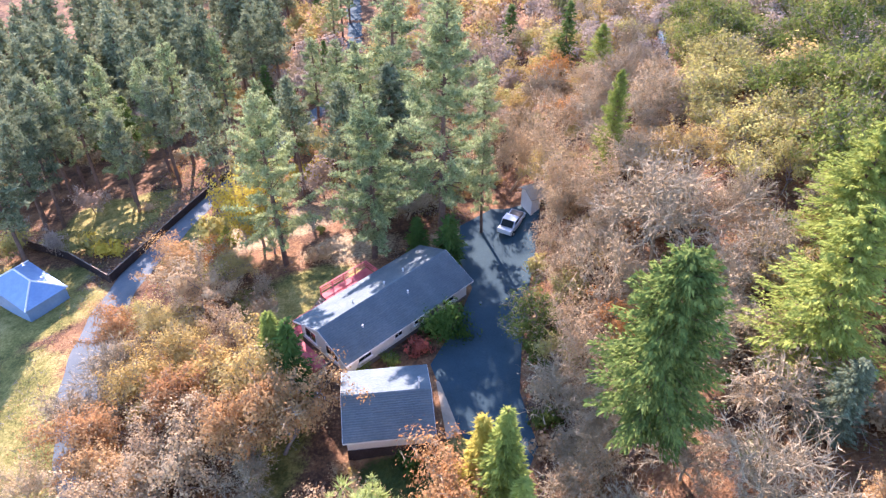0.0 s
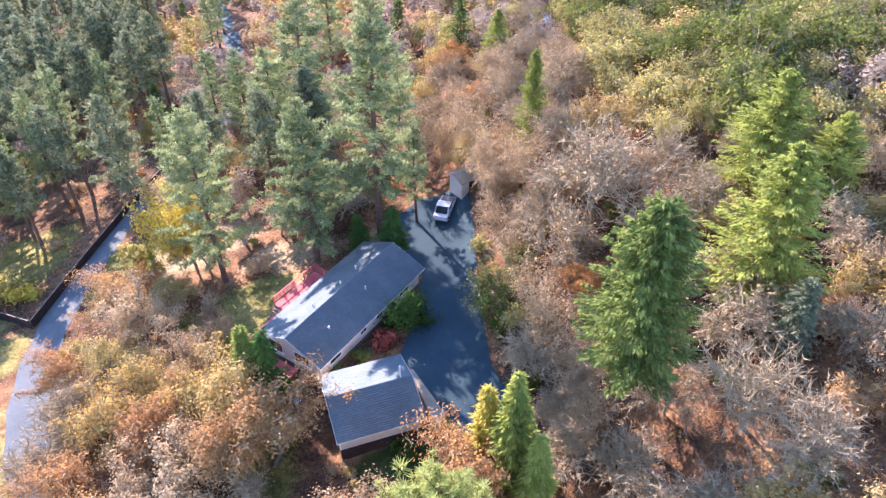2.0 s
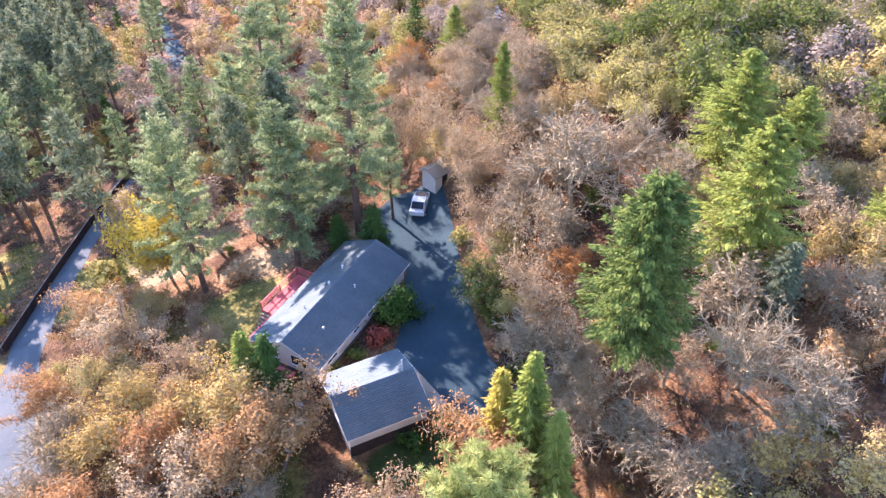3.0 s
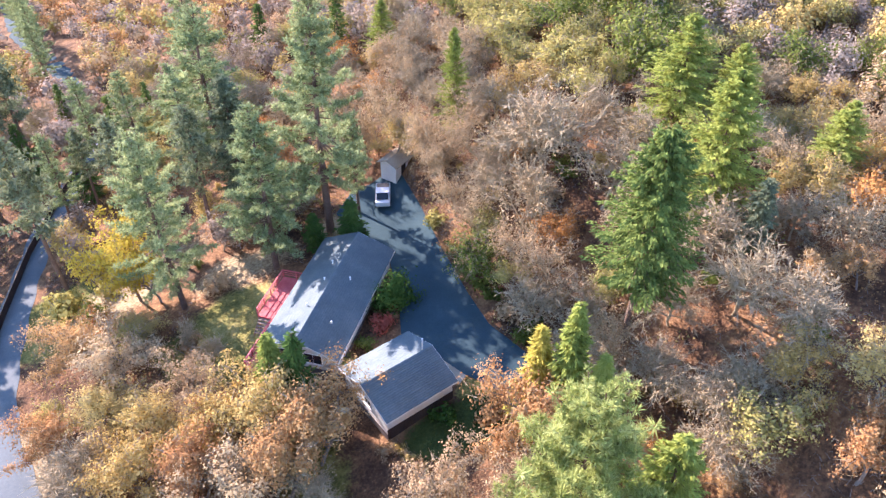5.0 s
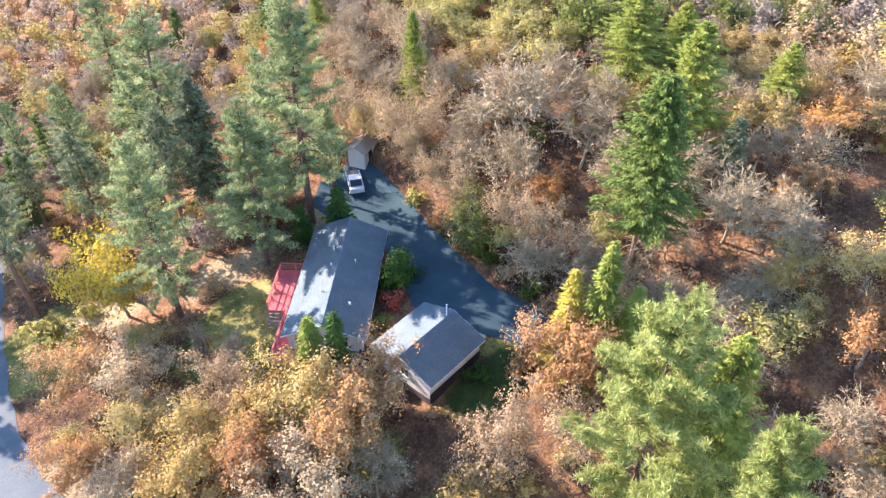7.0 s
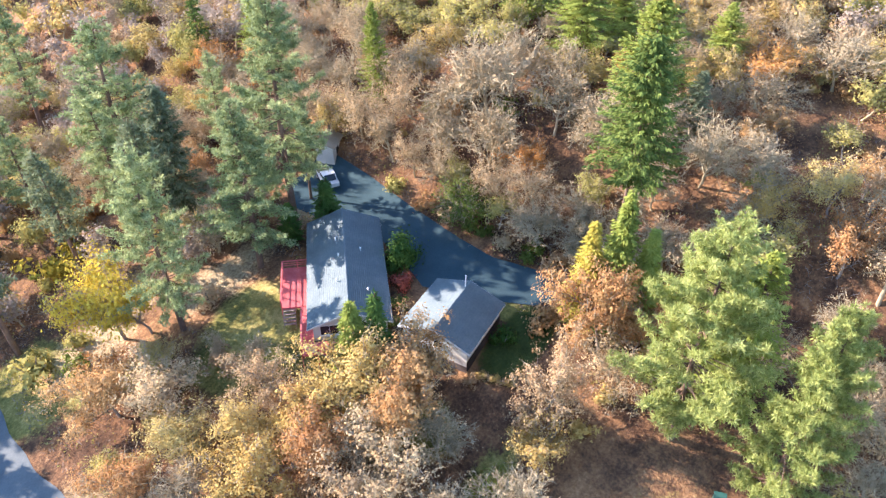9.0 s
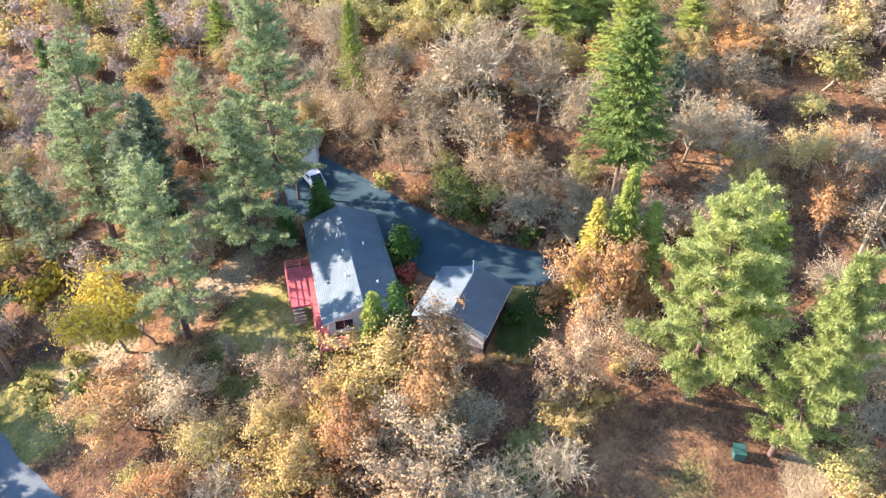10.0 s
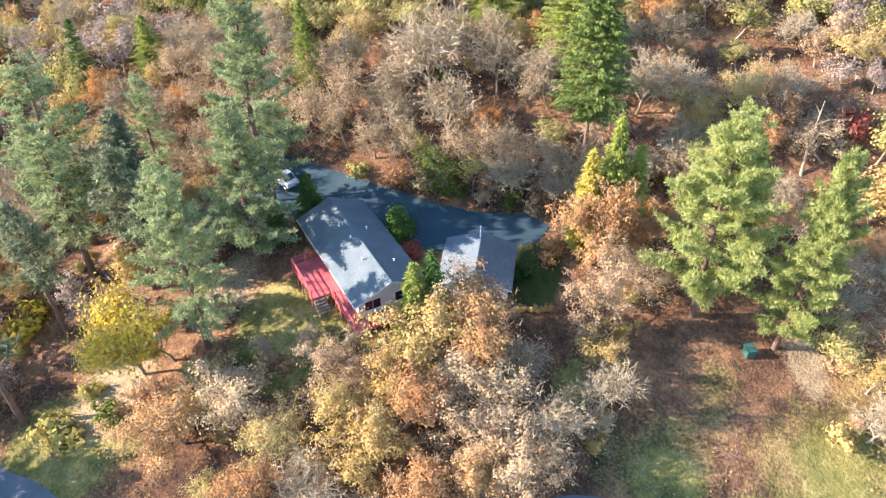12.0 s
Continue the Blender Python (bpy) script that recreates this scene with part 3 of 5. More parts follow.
def timber_wall():
    """The dark low wall beside the road, with its corner."""
    e = empty("retaining_wall", pose(0, 0, 0), "low dark timber retaining wall with posts beside the road", "wall", "", "structure")
    for pts in ([(-23.4, 112), (-28.8, 101), (-33.0, 91), (-37.0, 78.5), (-40.9, 65.2)], [(-40.9, 65.2), (-49.5, 72.5), (-60, 79)]):
        for (ax, ay), (bx, by) in zip(pts, pts[1:]):
            L = math.hypot(bx - ax, by - ay)
            n = max(1, round(L / 2.4))
            for i in range(n):
                x0, y0, x1, y1 = ax + (bx - ax) * i / n, ay + (by - ay) * i / n, ax + (bx - ax) * (i + 1) / n, ay + (by - ay) * (i + 1) / n
                z0, z1 = float(ground_z(x0, y0)), float(ground_z(x1, y1))
                m = Matrix.Translation((x0, y0, z0)) @ Matrix.Rotation(math.atan2(by - ay, bx - ax), 4, "Z") @ Matrix.Rotation(-math.atan2(z1 - z0, L / n), 4, "Y")
                for k in range(4):
                    bm = bmesh.new()
                    box(bm, 0.01, -0.05, -0.2 + 0.36 * k, L / n - 0.01, 0.05, 0.15 + 0.36 * k, m)
                    part("plank", bm, DARK_WOOD, e)
                bm = bmesh.new()
                box(bm, 0.01, -0.06, 1.243, L / n - 0.01, 0.06, 1.3, m)
                part("cap_rail", bm, RAW_WOOD, e, "weathered cap rail")
                bm = bmesh.new()
                box(bm, -0.08, -0.14, -0.4, 0.08, -0.055, 1.42, m)
                part("post", bm, RAW_WOOD, e)


timber_wall()


def hip_shed():
    """Blue metal-roofed outbuilding by the road."""
    zb = float(ground_z(-50, 62))
    e = empty("outbuilding", pose(-50.0, 63.4, zb, 0, 0, 55), "outbuilding with light blue metal hip roof and walls", "shed")
    a, b, h, r = 2.7, 4.2, 2.5, 4.2
    part("wall", boxes((-a + 0.2, -b + 0.2, -1.0, a - 0.2, b - 0.2, h - 0.02)), METAL_ROOF, e)
    P = [(-a, -b, h), (a, -b, h), (a, b, h), (-a, b, h), (0, -b + 2.4, r), (0, b - 2.4, r)]
    for f in ((0, 1, 4), (1, 2, 5, 4), (2, 3, 5), (3, 0, 4, 5)):
        bm = bmesh.new()
        top = [bm.verts.new(P[i]) for i in f]
        low = [bm.verts.new(Vector(P[i]) - Vector((0, 0, 0.08))) for i in f]
        bm.faces.new(top), bm.faces.new(low[::-1])
        for i in range(len(f)):
            bm.faces.new((top[i], low[i], low[(i + 1) % len(f)], top[(i + 1) % len(f)]))
        bmesh.ops.recalc_face_normals(bm, faces=bm.faces[:])
        part("roof_panel", bm, METAL_ROOF, e)
    for i, j in ((0, 4), (1, 4), (2, 5), (3, 5), (4, 5)):
        A, B = Vector(P[i]), Vector(P[j])
        bm = bmesh.new()
        bmesh.ops.create_cone(bm, cap_ends=True, segments=6, radius1=0.1, radius2=0.1, depth=(B - A).length, matrix=Matrix.Translation((A + B) / 2 + Vector((0, 0, 0.02))) @ (B - A).to_track_quat("Z", "Y").to_matrix().to_4x4())
        part("ridge_flashing", bm, WHITE_PAINT, e, "pale metal ridge flashing")
    part("door", boxes((a - 0.2 + 0.002, -1.2, -0.2, a - 0.16, 1.2, 2.1)), DARK_TRIM, e, "dark barn door")


hip_shed()


def small_shed():
    z = float(ground_z(11.6, 70.5))
    e = empty("shed", pose(11.4, 70.6, z, 0, 0, 25), "small shed with pale gable roof among trees", "shed")
    part("wall", boxes((-1.6, -1.2, -0.6, 1.6, 1.2, 1.9)), WALL_PAINT, e)
    for s in (-1, 1):
        bm = bmesh.new()
        prism(bm, [(0, 2.55), (s * 1.55, 1.85), (s * 1.55, 1.93), (0, 2.63)], -1.95, 1.95)
        for v in bm.verts:
            v.co = Vector((v.co.y, v.co.x, v.co.z))
        bmesh.ops.recalc_face_normals(bm, faces=bm.faces[:])
        part("roof", bm, CONCRETE, e, "pale weathered roof slope")
        bm = bmesh.new()
        prism(bm, [(-1.18, 1.9), (1.18, 1.9), (0, 2.5)], s * 1.59 - 0.02, s * 1.59 + 0.02)
        for v in bm.verts:
            v.co = Vector((v.co.y, v.co.x, v.co.z))
        bmesh.ops.recalc_face_normals(bm, faces=bm.faces[:])
        part("gable", bm, WALL_PAINT, e)
    part("door", boxes((-0.45, -1.24, -0.3, 0.45, -1.202, 1.6)), DARK_WOOD, e)


small_shed()


def pickup():
    z = float(ground_z(7.6, 66.8)) + 0.09
    e = empty("pickup_truck", pose(7.9, 67.6, z, 0, 0, -28), "white pickup truck parked at the driveway's end", "truck")
    for nm, d in (("hood", (-0.9, -1.75, 0.45, 0.9, -0.905, 1.05)), ("body", (-0.92, -0.9, 0.42, 0.92, 0.9, 1.095)), ("bed_side", (-0.92, 0.905, 0.45, -0.8, 2.6, 1.1)), ("bed_side", (0.8, 0.905, 0.45, 0.92, 2.6, 1.1)), ("bed_floor", (-0.795, 0.905, 0.45, 0.795, 2.49, 0.62)), ("tailgate", (-0.795, 2.5, 0.5, 0.795, 2.6, 1.1))):
        bm = boxes(d)
        bmesh.ops.bevel(bm, geom=bm.edges[:], offset=0.04, segments=1, affect="EDGES")
        part(nm, bm, WHITE_PAINT, e)
    bm = bmesh.new()
    prism(bm, [(-1.1, 1.1), (0.9, 1.1), (0.7, 1.72), (-0.45, 1.72)], -0.82, 0.82)
    for v in bm.verts:
        v.co = Vector((v.co.y, v.co.x, v.co.z))
    bmesh.ops.recalc_face_normals(bm, faces=bm.faces[:])
    part("cab", bm, WHITE_PAINT, e)
    bm = boxes((-0.78, 0.93, 0.63, 0.78, 2.47, 1.22))
    bmesh.ops.bevel(bm, geom=bm.edges[:], offset=0.12, segments=2, affect="EDGES")
    part("bed_cover", bm, RAW_WOOD, e, "brown tarpaulin cover over the bed")
    bm = bmesh.new()
    prism(bm, [(-1.14, 1.12), (-0.51, 1.7), (-0.54, 1.72), (-1.17, 1.14)], -0.72, 0.72)
    for v in bm.verts:
        v.co = Vector((v.co.y, v.co.x, v.co.z))
    bmesh.ops.recalc_face_normals(bm, faces=bm.faces[:])
    part("windshield", bm, GLASS, e, "dark windshield")
    for s in (-1, 1):
        part("side_window", boxes((s * 0.83 - 0.012, -0.5, 1.18, s * 0.83 + 0.012, 0.6, 1.6)), GLASS, e)
        part("headlight", boxes((s * 0.68 - 0.14, -1.78, 0.75, s * 0.68 + 0.14, -1.74, 0.9)), TRIM, e)
        for y in (-1.15, 1.75):
            bm = bmesh.new()
            bmesh.ops.create_cone(bm, cap_ends=True, segments=20, radius1=0.38, radius2=0.38, depth=0.24, matrix=pose(s * 0.86, y, 0.38, 0, 90, 0))
            w = part("wheel", bm, RUBBER, e, "black tyre")
            bm = bmesh.new()
            bmesh.ops.create_cone(bm, cap_ends=True, segments=14, radius1=0.2, radius2=0.17, depth=0.27, matrix=pose(s * 0.86, y, 0.38, 0, 90, 0))
            part("rim", bm, TRIM, w)


pickup()


def green_cabinet():
    z = float(ground_z(-7.06, 11.54))
    e = empty("utility_cabinet", pose(-7.06, 11.54, z, 0, 0, 20), "green steel utility cabinet standing on grass", "cabinet")
    bm = boxes((-0.55, -0.45, -0.15, 0.55, 0.45, 0.75))
    bmesh.ops.bevel(bm, geom=bm.edges[:], offset=0.03, segments=2, affect="EDGES")
    part("body", bm, GREEN_PAINT, e)
    bm = boxes((-0.6, -0.5, 0.752, 0.6, 0.5, 0.83))
    bmesh.ops.bevel(bm, geom=bm.edges[:], offset=0.02, segments=2, affect="EDGES")
    part("lid", bm, GREEN_PAINT, e)


green_cabinet()


def garden_chair(x, y, turn):
    z = float(ground_z(x, y))
    e = empty("garden_chair", pose(x, y, z, 0, 0, turn), "white plastic garden chair on the lawn", "chair")
    part("seat", boxes((-0.27, -0.27, 0.4, 0.27, 0.27, 0.44)), WHITE_PAINT, e)
    part("backrest", boxes((-0.27, 0.25, 0.442, 0.27, 0.3, 0.92)), WHITE_PAINT, e)
    for a in (-0.24, 0.24):
        part("armrest", boxes((a - 0.035, -0.25, 0.62, a + 0.035, 0.248, 0.66)), WHITE_PAINT, e)
        for b in (-0.24, 0.24):
            part("leg", boxes((a - 0.025, b - 0.025, -0.1, a + 0.025, b + 0.025, 0.398)), WHITE_PAINT, e)


garden_chair(-11.4, 42.1, 30)

part_strip = [(-0.85, 43.4), (-0.55, 43.4), (1.3, 37.6), (0.1, 37.0)]
tagged(new("pavement", draped("pavement", part_strip, 0.12, CONCRETE)), "pale concrete apron in front of the garage door", "pavement", "", "structure")

# ---- trees ----
def tube(V, F, path, radii, sides):
    """Add a tapered tube; V and F are lists."""
    base = len(V)
    path = [Vector(p) for p in path]
    for i, (p, r) in enumerate(zip(path, radii)):
        d = (path[min(i + 1, len(path) - 1)] - path[max(i - 1, 0)]).normalized()
        a = d.orthogonal().normalized()
        b = d.cross(a)
        for k in range(sides):
            t = 2 * math.pi * k / sides
            V.append(tuple(p + a * (r * math.cos(t)) + b * (r * math.sin(t))))
    for i in range(len(path) - 1):
        for k in range(sides):
            F.append((base + i * sides + k, base + i * sides + (k + 1) % sides, base + (i + 1) * sides + (k + 1) % sides, base + (i + 1) * sides + k))


def unit(A):
    return A / (np.linalg.norm(A, axis=1)[:, None] + 1e-9)


def leaf_cards(C, size, r, facing=None, loose=0.5):
    """Pointed leaf clumps at the centres C; they turn roughly to the directions in facing."""
    n = len(C)
    N = unit(r.normal(size=(n, 3)))
    if facing is not None:
        N = unit(facing + N * loose)
    A = unit(np.cross(N, r.normal(size=(n, 3))))
    B = np.cross(N, A)
    s = size * (0.6 + 0.8 * r.random(n))[:, None]
    w = s * (0.6 + 0.35 * r.random(n))[:, None]
    V = np.stack([C + A * s, C - A * s * 0.6 + B * w, C - A * s * 0.6 - B * w], 1)
    return V.reshape(-1, 3), np.arange(3 * n).reshape(-1, 3)


def spikes(C, D, length, width, r, facing=None):
    """Narrow triangles from C along D: needles, sprays and twigs."""
    n = len(C)
    S = unit(np.cross(D, r.normal(size=(n, 3)) if facing is None else facing))
    L = np.asarray(length).reshape(-1, 1)
    W = np.asarray(width).reshape(-1, 1)
    V = np.stack([C - S * W, C + S * W, C + D * L], 1)
    return V.reshape(-1, 3), np.arange(3 * n).reshape(-1, 3)


def tree_thing(name, wood, leaf, bark, leaves, label, category="tree"):
    e = new(name)
    e.empty_display_size = 0.5
    tagged(e, label, category)
    t = new("trunk", flat_mesh("trunk", wood[0], wood[1], bark, True))
    t.parent = e
    if leaf is not None:
        c = new("crown", flat_mesh("crown", leaf[0], leaf[1], leaves))
        c.parent = e
    return e


def branching(r, H, spread, levels, kids, lean=0.15, least=0.012):
    """Trunk and limbs of a broad tree. Returns wood and the tips with their directions."""
    V, F, tips = [], [], []

    def grow(p, d, L, rad, lv):
        n = (4, 3, 2, 1, 1)[lv] if levels > 2 else (3, 2, 1)[lv]
        path, radii = [p], [rad]
        q, dd = p, d
        for i in range(n):
            dd = (dd + Vector(r.normal(size=3)) * (0.16 + 0.05 * lv) + Vector((0, 0, 0.10 if lv else 0.05))).normalized()
            q = q + dd * L / n
            path.append(q)
            radii.append(rad * (1 - 0.62 * (i + 1) / n))
        tube(V, F, path, radii, (7, 5, 4, 3, 3)[lv] if levels > 2 else (6, 4, 3)[lv])
        if lv >= levels:
            tips.append((path[-1], dd))
            tips.append((path[-2], dd))
            return
        for j in range(kids[lv]):
            k = 0.35 + 0.65 * (j + r.random()) / kids[lv] if lv else 0.42 + 0.58 * (j + 0.3 * r.random()) / kids[lv]
            i = min(n - 1, int(k * n))
            at = path[i].lerp(path[i + 1], k * n - i)
            az = 2.4 * j + r.random() * 1.5
            side = d.orthogonal().normalized()
            side = Matrix.Rotation(az, 3, d) @ side
            open_ = spread * (0.7 + 0.5 * r.random()) * (1.25 - 0.5 * k)
            nd = (d * math.cos(open_) + side * math.sin(open_)).normalized()
            grow(at, nd, L * (0.62 if lv else 0.66) * (0.75 + 0.5 * r.random()), max(least, rad * (0.42 if lv else 0.55)), lv + 1)

    grow(Vector((0, 0, -0.4)), Vector((lean * r.normal(), lean * r.normal(), 1)).normalized(), H * 0.52, 0.016 * H + 0.04, 0)
    return (np.array(V), np.array(F)), tips


def broadleaf(name, seed, H, leaves, label, bark=None, density=26, size=0.17, clump=0.55, levels=3, kids=(7, 5, 4), spread=0.85, gaps=0.8):
    r = np.random.default_rng(seed)
    wood, tips = branching(r, H, spread, levels, kids)
    P = np.array([t[0] for t in tips])
    # some twigs carry many leaves, others few: gaps in the crown
    share = np.clip(r.normal(1.0, gaps, len(P)), 0.0, 2.6)
    count = (share * density).astype(int)
    off = r.normal(size=(count.sum(), 3)) * clump * np.array([1, 1, 0.75])
    C = np.repeat(P, count, axis=0) + off
    heart = np.array([0, 0, P[:, 2].min() * 0.5 + P[:, 2].mean() * 0.5])
    facing = unit(off) * 0.75 + unit(C - heart) * 0.65 + np.array([0, 0, 0.2])
    e = tree_thing(name, wood, leaf_cards(C, size, r, facing, 0.45), bark or BARK_OAK, leaves, label)
    if levels > 2:
        Q = np.repeat(P, 3, axis=0)
        D = unit(unit(Q - np.array([0, 0, 0.4 * H])) + r.normal(size=Q.shape) * 0.5)
        t = new("twig_spray", flat_mesh("twig_spray", *spikes(Q - D * 0.4, D, 0.8 + 0.7 * r.random(len(Q)), 0.026, r), BARK_BARE))
        t.parent = e
        tagged(t, kind="stuff")
    return e


def bare_tree(name, seed, H, label, bark=None, levels=3, kids=(8, 6, 5), twigs=6, leaves=None, density=0, spread=0.9):
    r = np.random.default_rng(seed)
    wood, tips = branching(r, H, spread, levels, kids, 0.15, 0.032)
    P, D = np.array([t[0] for t in tips]), np.array([t[1] for t in tips])
    C, E = np.repeat(P, twigs, axis=0), np.repeat(D, twigs, axis=0) + r.normal(size=(len(P) * twigs, 3)) * 0.6
    E = unit(E)
    C = C - np.repeat(D, twigs, axis=0) * r.random((len(C), 1)) * 0.5
    TV, TF = spikes(C, E, 0.55 + 0.7 * r.random(len(C)), 0.024 + 0.014 * r.random(len(C)), r)
    e = new(name)
    e.empty_display_size = 0.5
    tagged(e, label, "tree")
    t = new("trunk", flat_mesh("trunk", wood[0], wood[1], bark or BARK_BARE, True))
    t.parent = e
    c = new("twig_spray", flat_mesh("twig_spray", TV, TF, bark or BARK_BARE))
    c.parent = e
    tagged(c, kind="stuff")
    if density:
        C = np.repeat(P, density, axis=0)
        C = C[r.random(len(C)) < 0.6]
        C = C + r.normal(size=C.shape) * 0.5
        k = new("crown", flat_mesh("crown", *leaf_cards(C, 0.12, r), leaves))
        k.parent = e
    return e


def pine(name, seed, H, leaves, label, first=0.3, width=0.2, puff=0.5, needles=18, whorl=0.75, round_=0.75, bark=None, inner=0.4, thick=0.13, rise0=-0.2):
    """A pine: tapered trunk, whorls of limbs and tufts of needles along their outer parts."""
    r = np.random.default_rng(seed)
    V, F = [], []
    lean = r.normal(size=2) * 0.012
    bend = r.normal(size=2) * 0.25
    axis_at = lambda z: (lean[0] * z + bend[0] * math.sin(z / H * 3), lean[1] * z + bend[1] * math.sin(z / H * 3), z)
    tube(V, F, [axis_at(z) for z in np.linspace(-0.5, H, 10)], [0.016 * H * (1 - 0.94 * i / 9) + 0.015 for i in range(10)], 8)
    T, R = [], []
    z = first * H
    while z < H * 0.985:
        f = (z / H - first) / (1 - first)
        reach = width * H * min(1, 0.5 + f / 0.3) * (1 - f) ** round_ + 0.2
        turn = r.random() * 6.283
        k_n = int(r.integers(4, 7))
        for k in range(k_n):
            az = turn + 6.283 * k / k_n + 0.5 * r.normal()
            L = reach * (0.4 + 0.8 * r.random())
            rise = rise0 + 0.85 * f + 0.16 * r.normal()
            d = Vector((math.cos(az), math.sin(az), rise)).normalized()
            p = Vector(axis_at(z + 0.25 * r.normal()))
            mid, end = p + d * L * 0.55 + Vector((0, 0, -0.06 * L)), p + d * L + Vector((0, 0, 0.08 * L))
            tube(V, F, [p, mid, end], [0.05 * (1 - f) + 0.025, 0.03, 0.014], 3)
            side = Vector((-d.y, d.x, 0))
            n = max(1, round(L * (1 - inner) / (puff * 0.85)))
            for j in range(n + 1):
                s = inner + (1 - inner) * (j + 0.6 * r.random()) / (n + 0.3)
                s = min(1.04, s)
                q = p.lerp(mid, s / 0.55) if s < 0.55 else mid.lerp(end, (s - 0.55) / 0.45)
                for w in ((0,) if j == n or L < 1.2 else (-1, 1)):
                    T.append(q + side * w * (0.3 + 0.35 * r.random()) * puff * 1.5 * (1.15 - 0.5 * s) + Vector((0, 0, 0.12 * puff * r.normal())))
                    R.append(puff * (0.65 + 0.55 * r.random()) * (0.75 if f > 0.85 else 1))
        z += whorl * (0.65 + 0.7 * r.random()) * (1.15 - 0.65 * f)
    T.append(Vector(axis_at(H)))
    R.append(puff * 0.6)
    T, R = np.repeat(np.array(T), needles, axis=0), np.repeat(np.array(R), needles)[:, None]
    out = unit(r.normal(size=T.shape) + np.array([0, 0, 0.35]))
    flat_ = np.array([1, 1, 0.72])
    D = unit(out + unit(r.normal(size=T.shape)) * 0.75 + np.array([0, 0, 0.25]))
    C = T + out * R * 0.3 * flat_
    leaf = spikes(C, D, R * (0.6 + 0.5 * r.random((len(C), 1))), R * thick * (0.8 + 0.6 * r.random((len(C), 1))), r, out + r.normal(size=T.shape) * 0.3)
    return tree_thing(name, (np.array(V), np.array(F)), leaf, bark or BARK_PINE, leaves, label)


def fir(name, seed, H, leaves, label, width=0.2, first=0.06, whorl=0.5, sprays=11, droop=0.25, size=0.5, per=8, taper=0.85, flatness=0.5):
    """A fir or cedar: tiers of boughs, each a flat fan of sprays."""
    r = np.random.default_rng(seed)
    V, F = [], []
    tube(V, F, [(0, 0, z) for z in np.linspace(-0.5, H, 7)], [0.016 * H * (1 - 0.95 * i / 6) + 0.015 for i in range(7)], 7)
    C, D, N = [], [], []
    z = first * H
    while z < H:
        f = (z / H - first) / (1 - first)
        reach = width * H * (1 - f) ** taper * min(1, 0.65 + 2.2 * f) + 0.12
        for k in range(per):
            az = r.random() * 6.283
            L = reach * (0.45 + 0.75 * r.random())
            out = np.array([math.cos(az), math.sin(az), 0])
            side = np.array([-out[1], out[0], 0])
            n = max(3, int(sprays * (0.3 + L / (width * H))))
            tilt = 0.55 * f - droop
            p0 = np.array([0, 0, z + 0.12 * r.normal()])
            tube(V, F, [tuple(p0), tuple(p0 + out * L + np.array([0, 0, tilt * L]))], [0.035, 0.01], 3)
            for j in range(n):
                s = 0.2 + 0.8 * (j + r.random()) / n
                p = p0 + out * L * s + np.array([0, 0, tilt * L * s + 0.06 * L * s * s])
                for q in (-1, 1):
                    C.append(p + r.normal(size=3) * 0.06 + side * q * r.random() * 0.22 * L * (1.15 - s))
                    d = out * (0.55 + 0.3 * r.random()) + side * q * (0.8 * (1.15 - s)) + np.array([0, 0, -0.22 + 0.22 * r.normal()])
                    D.append(d / np.linalg.norm(d))
                    N.append(out * 0.45)
        z += whorl * (0.75 + 0.5 * r.random()) * (1.1 - 0.55 * f)
    C, D = np.array(C), np.array(D)
    N = np.array(N) + np.array([0, 0, 1.0]) + r.normal(size=C.shape) * flatness
    leaf = spikes(C, D, size * (0.65 + 0.7 * r.random(len(C))), size * (0.17 + 0.12 * r.random(len(C))), r, N)
    return tree_thing(name, (np.array(V), np.array(F)), leaf, BARK_PINE, leaves, label)


def shrub(name, seed, leaves, label, n=620, size=0.12, shape=(1, 1, 0.8)):
    r = np.random.default_rng(seed)
    V, F = [], []
    for k in range(7):
        az, t = r.random() * 6.283, 0.3 + 0.5 * r.random()
        end = (math.cos(az) * t * 0.8, math.sin(az) * t * 0.8, 0.75 + 0.3 * r.random())
        tube(V, F, [(0, 0, -0.2), tuple(0.5 * c for c in end), end], [0.035, 0.025, 0.01], 3)
    bumps = r.normal(size=(14, 3)) * 0.42 + np.array([0, 0, 0.55])
    off = r.normal(size=(n, 3)) * 0.24
    C = bumps[r.integers(0, 14, n)] + off
    C[:, 2] = np.abs(C[:, 2] - 0.02) + 0.02
    C = C * np.array(shape)
    e = new(name)
    e.empty_display_size = 0.3
    tagged(e, label, "shrub")
    s = new("stem", flat_mesh("stem", np.array(V), np.array(F), BARK_OAK, True))
    s.parent = e
    c = new("foliage", flat_mesh("foliage", *leaf_cards(C, size, r, unit(off) + unit(C - np.array([0, 0, 0.2])) * 0.6, 0.5), leaves))
    c.parent = e
    return e


used = set()
GROUPS = dict(alder_tree="alders of the far slope", oak_tree="autumn oaks of the woods", ash_tree="thin brown trees of the slope", bare_tree="leafless trees of the slope", pine_tree="pines of the woods", fir_tree="firs of the slope", maple_tree="yellowing maples", madrone_tree="evergreen madrones", cedar_tree="young cedars", shrub="shrubs of the undergrowth", yew_tree="yews beside the house")


